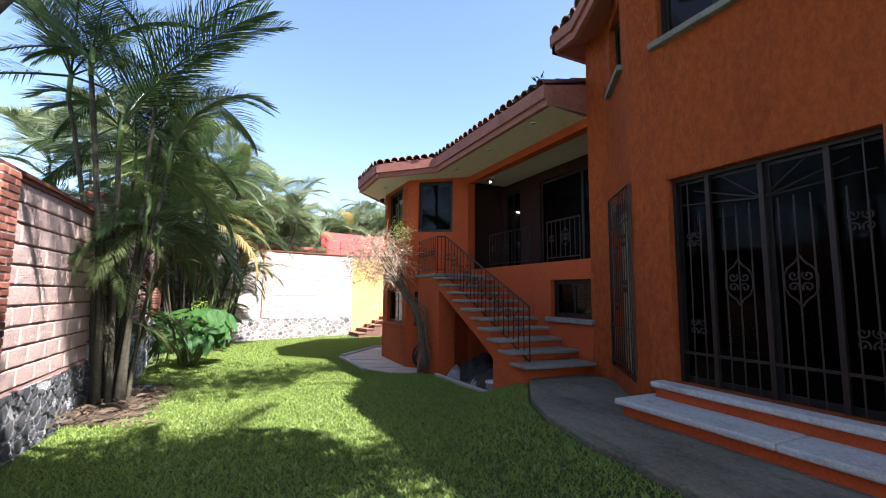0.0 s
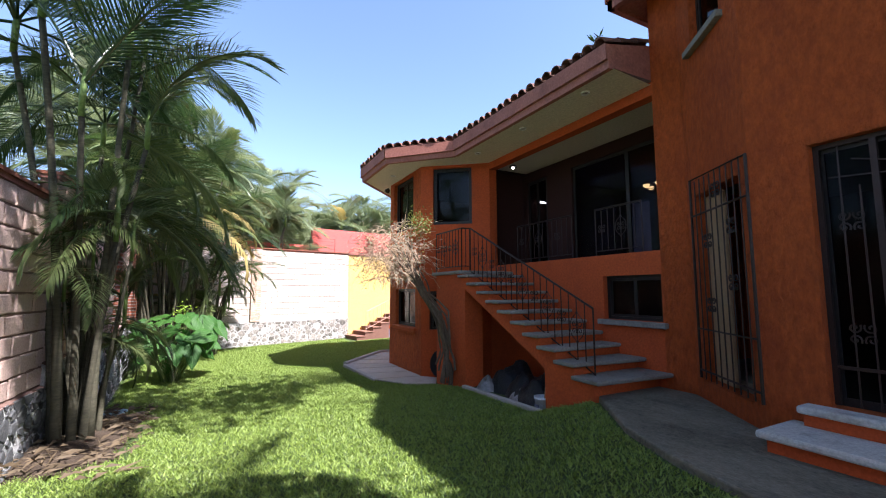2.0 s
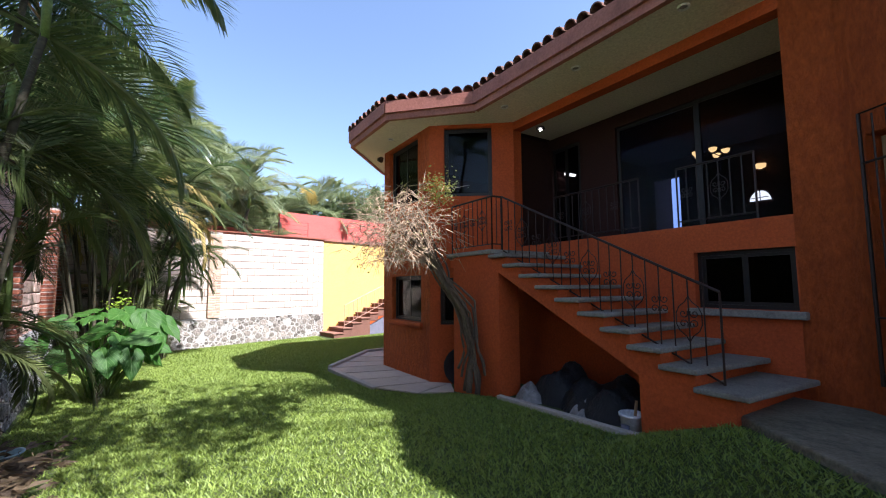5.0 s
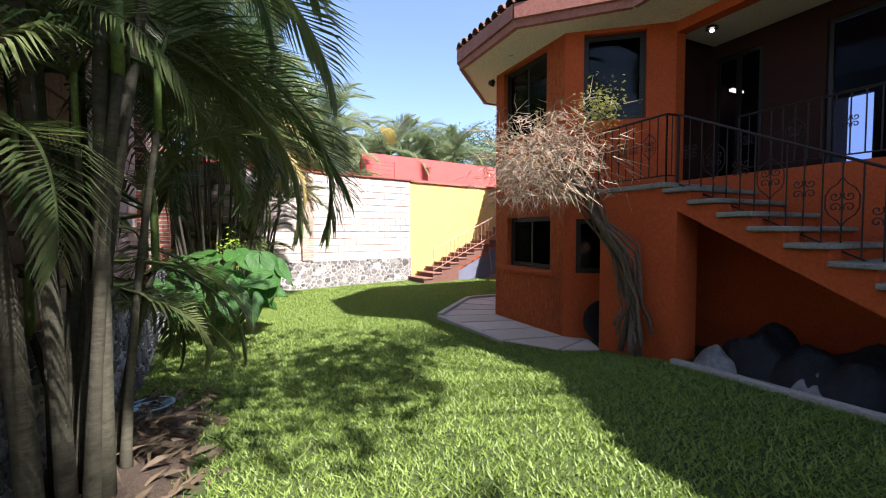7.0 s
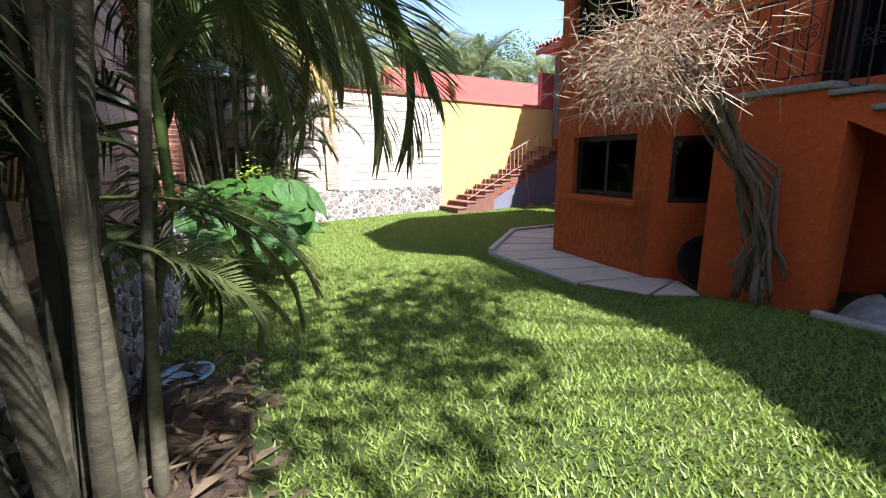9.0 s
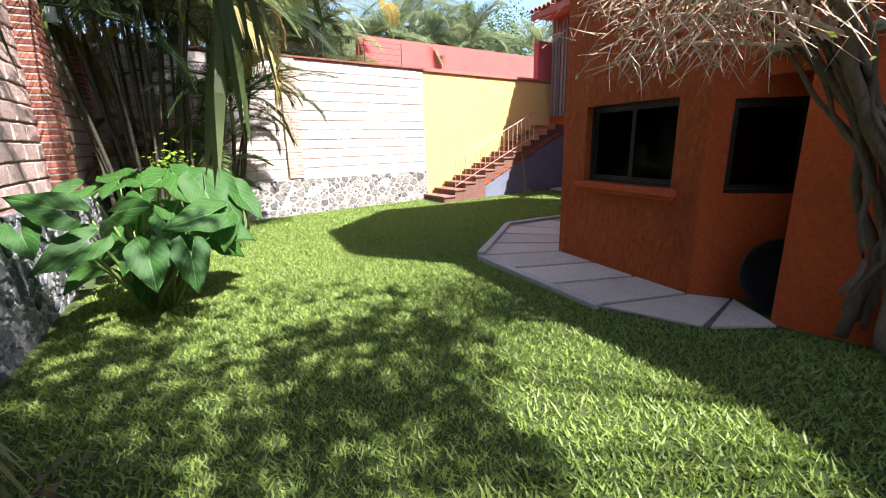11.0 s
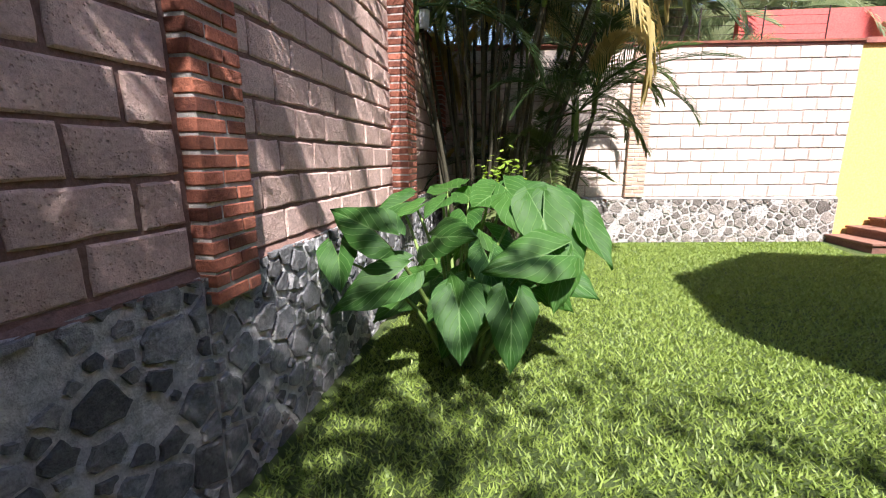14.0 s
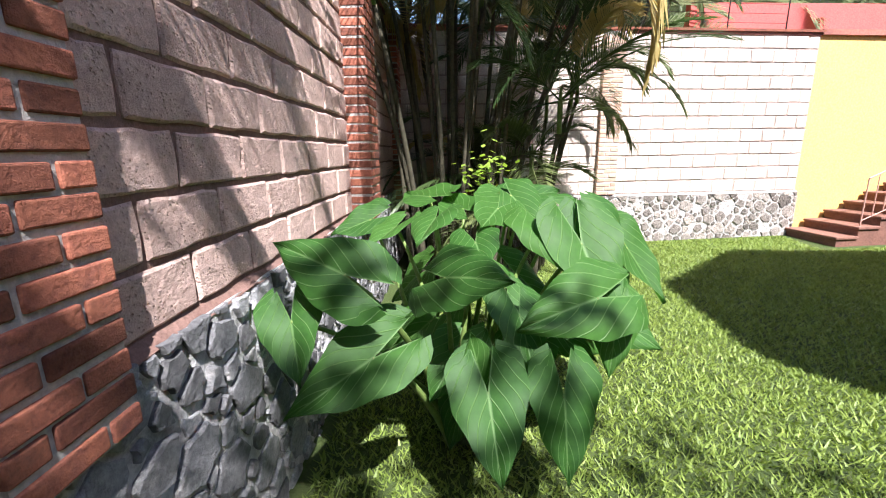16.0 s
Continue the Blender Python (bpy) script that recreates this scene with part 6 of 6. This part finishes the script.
# ---- dry climbing bush by the landing ----
bush = thing("dry_bush", None, None, "half dry climbing bush with bare tangled twigs on the stair wall", "bush")
for k in range(15):
    o = Vector((0.05 * math.cos(k * 1.3), 0.10 * math.sin(k * 1.3 + 0.4 * k), 0.015 * k))
    pts = [Vector((3.86, 8.68, -0.35)) + o * 2.2, Vector((3.92, 8.72, 0.2)) + o, Vector((3.82 + 0.05 * math.sin(k), 8.80, 0.8)) + o * 1.5, Vector((3.6, 8.86 + 0.018 * k, 1.3)) + o, Vector((3.36, 8.95 + 0.03 * k, 1.7)) + o * 2, Vector((3.15, 9.05 + 0.042 * k, 2.05)) + o * 3]
    fine, rad = [], []
    for i in range(21):
        t = i / 20 * 5
        a = min(4, int(t))
        wob = Vector((noise.noise(Vector((t * 1.3, k * 7.1, 0))), noise.noise(Vector((t * 1.3, k * 7.1, 9))), 0)) * 0.10 * min(1, t)
        fine.append(pts[a].lerp(pts[a + 1], t - a) + wob)
        rad.append(((0.046 if k < 3 else 0.022) - (0.006 if k < 2 else 0.002) * t) * (1 + 0.25 * noise.noise(Vector((t * 4, k, 3)))))
    part("stem", MB().tube(fine, rad, 7), BARK, bush, smooth=True)
rnd = random.Random(9)
tw, lv = MB(), MB()
C = Vector((2.95, 9.46, 2.27))
tips = []
for i in range(1900):
    v = Vector((max(-0.7, min(0.7, rnd.gauss(0, 0.36))), max(-0.95, min(0.95, rnd.gauss(0, 0.5)))*1.0, max(-0.5, min(0.6, rnd.gauss(0, 0.30)))))
    p = C + v
    d = (v.normalized() * 0.5 + Vector((rnd.uniform(-1, 1), rnd.uniform(-1, 1), rnd.uniform(-0.9, 0.8)))).normalized()
    L = rnd.uniform(0.08, 0.28)
    bend = Vector((rnd.uniform(-1, 1), rnd.uniform(-1, 1), rnd.uniform(-1, 0.3))) * 0.09
    tw.tube([p, p + d * L * 0.5 + bend * 0.5, p + d * L + bend], [rnd.uniform(0.003, 0.007), 0.0035, 0.002], 3, cap=False)
    tips.append(p + d * L + bend)
for i in range(12):
    e = C + Vector((rnd.gauss(0, 0.35), rnd.gauss(0, 0.45), rnd.gauss(0, 0.25)))
    s = Vector((3.3, 9.0 + rnd.uniform(-0.1, 0.4), 1.75))
    tw.tube([s, s.lerp(e, 0.5) + Vector((rnd.uniform(-0.1, 0.1), rnd.uniform(-0.1, 0.1), 0.1)), e], [0.016, 0.010, 0.004], 5, cap=False)
for i in range(760):
    p = rnd.choice(tips) if i < 330 else Vector((3.32 + rnd.gauss(0, 0.14), 8.75 + rnd.gauss(0, 0.16), 2.86 + rnd.gauss(0, 0.13)))
    a = Vector((rnd.uniform(-1, 1), rnd.uniform(-1, 1), rnd.uniform(-0.6, 0.6))).normalized() * rnd.uniform(0.035, 0.075)
    b = a.cross(Vector((rnd.uniform(-1, 1), rnd.uniform(-1, 1), 1))).normalized() * 0.016
    lv.add([p - a * 0.5, p + b, p + a * 0.5, p - b], [(0, 1, 2, 3)])
tagged(part("tangle", tw, TWIG, bush, "pinkish tan bare twigs", closed=False), kind="stuff")
tagged(part("foliage", lv, PALELEAF, bush, closed=False), kind="stuff")

# ---- grass ----
def grass():
    """Short broad blades over the open lawn."""
    rng = np.random.default_rng(5)
    n = 640000
    y = rng.uniform(0.2, 19.4, n)
    x = rng.uniform(-2.0, 8.9, n)
    # thin out far from the walked line
    hi = np.interp(y, [0, 1.6, 2.6, 3.35, 4.05, 4.5, 5.16, 5.17, 9.3, 9.6, 10.45, 12.7, 14.5, 14.6, 18.6, 19.4], [2.82, 2.84, 2.92, 3.08, 3.38, 3.7, 4.15, 3.98, 3.95, 3.42, 2.95, 2.82, 4.4, 8.9, 8.9, 4.4])
    lo = np.interp(y, [0, 5.8, 10.9, 17.6], [-1.95, -1.92, -1.83, -2.4])
    far = 18.2 + 0.225 * (x - 0.79) - 0.12 - np.where(x > 4.4, 1.05, 0)
    keep = (x < hi) & (x > lo) & (y < far) & ~((x < -1.0) & (y > 6.9) & (y < 9.6) & (rng.random(n) < 0.85))
    x, y = x[keep], y[keep]
    n = len(x)
    z = lawn_height(x, y)
    an = rng.uniform(0, 2 * np.pi, n)
    h = rng.uniform(0.018, 0.048, n)
    w = rng.uniform(0.005, 0.011, n)
    lean = rng.uniform(0.4, 1.7, n) * h
    la = rng.uniform(0, 2 * np.pi, n)
    v = np.empty((n, 3, 3), np.float32)
    v[:, 0] = np.stack([x - np.cos(an) * w, y - np.sin(an) * w, z - 0.004], 1)
    v[:, 1] = np.stack([x + np.cos(an) * w, y + np.sin(an) * w, z - 0.004], 1)
    v[:, 2] = np.stack([x + np.cos(la) * lean, y + np.sin(la) * lean, z + h], 1)
    me = bpy.data.meshes.new("grass")
    me.vertices.add(3 * n)
    me.vertices.foreach_set("co", v.ravel())
    me.loops.add(3 * n)
    me.loops.foreach_set("vertex_index", np.arange(3 * n, dtype=np.int32))
    me.polygons.add(n)
    me.polygons.foreach_set("loop_start", np.arange(0, 3 * n, 3, dtype=np.int32))
    me.update()
    me.materials.append(BLADE)
    tagged(new("grass", me), "short mown green grass blades", "grass", kind="stuff")


grass()
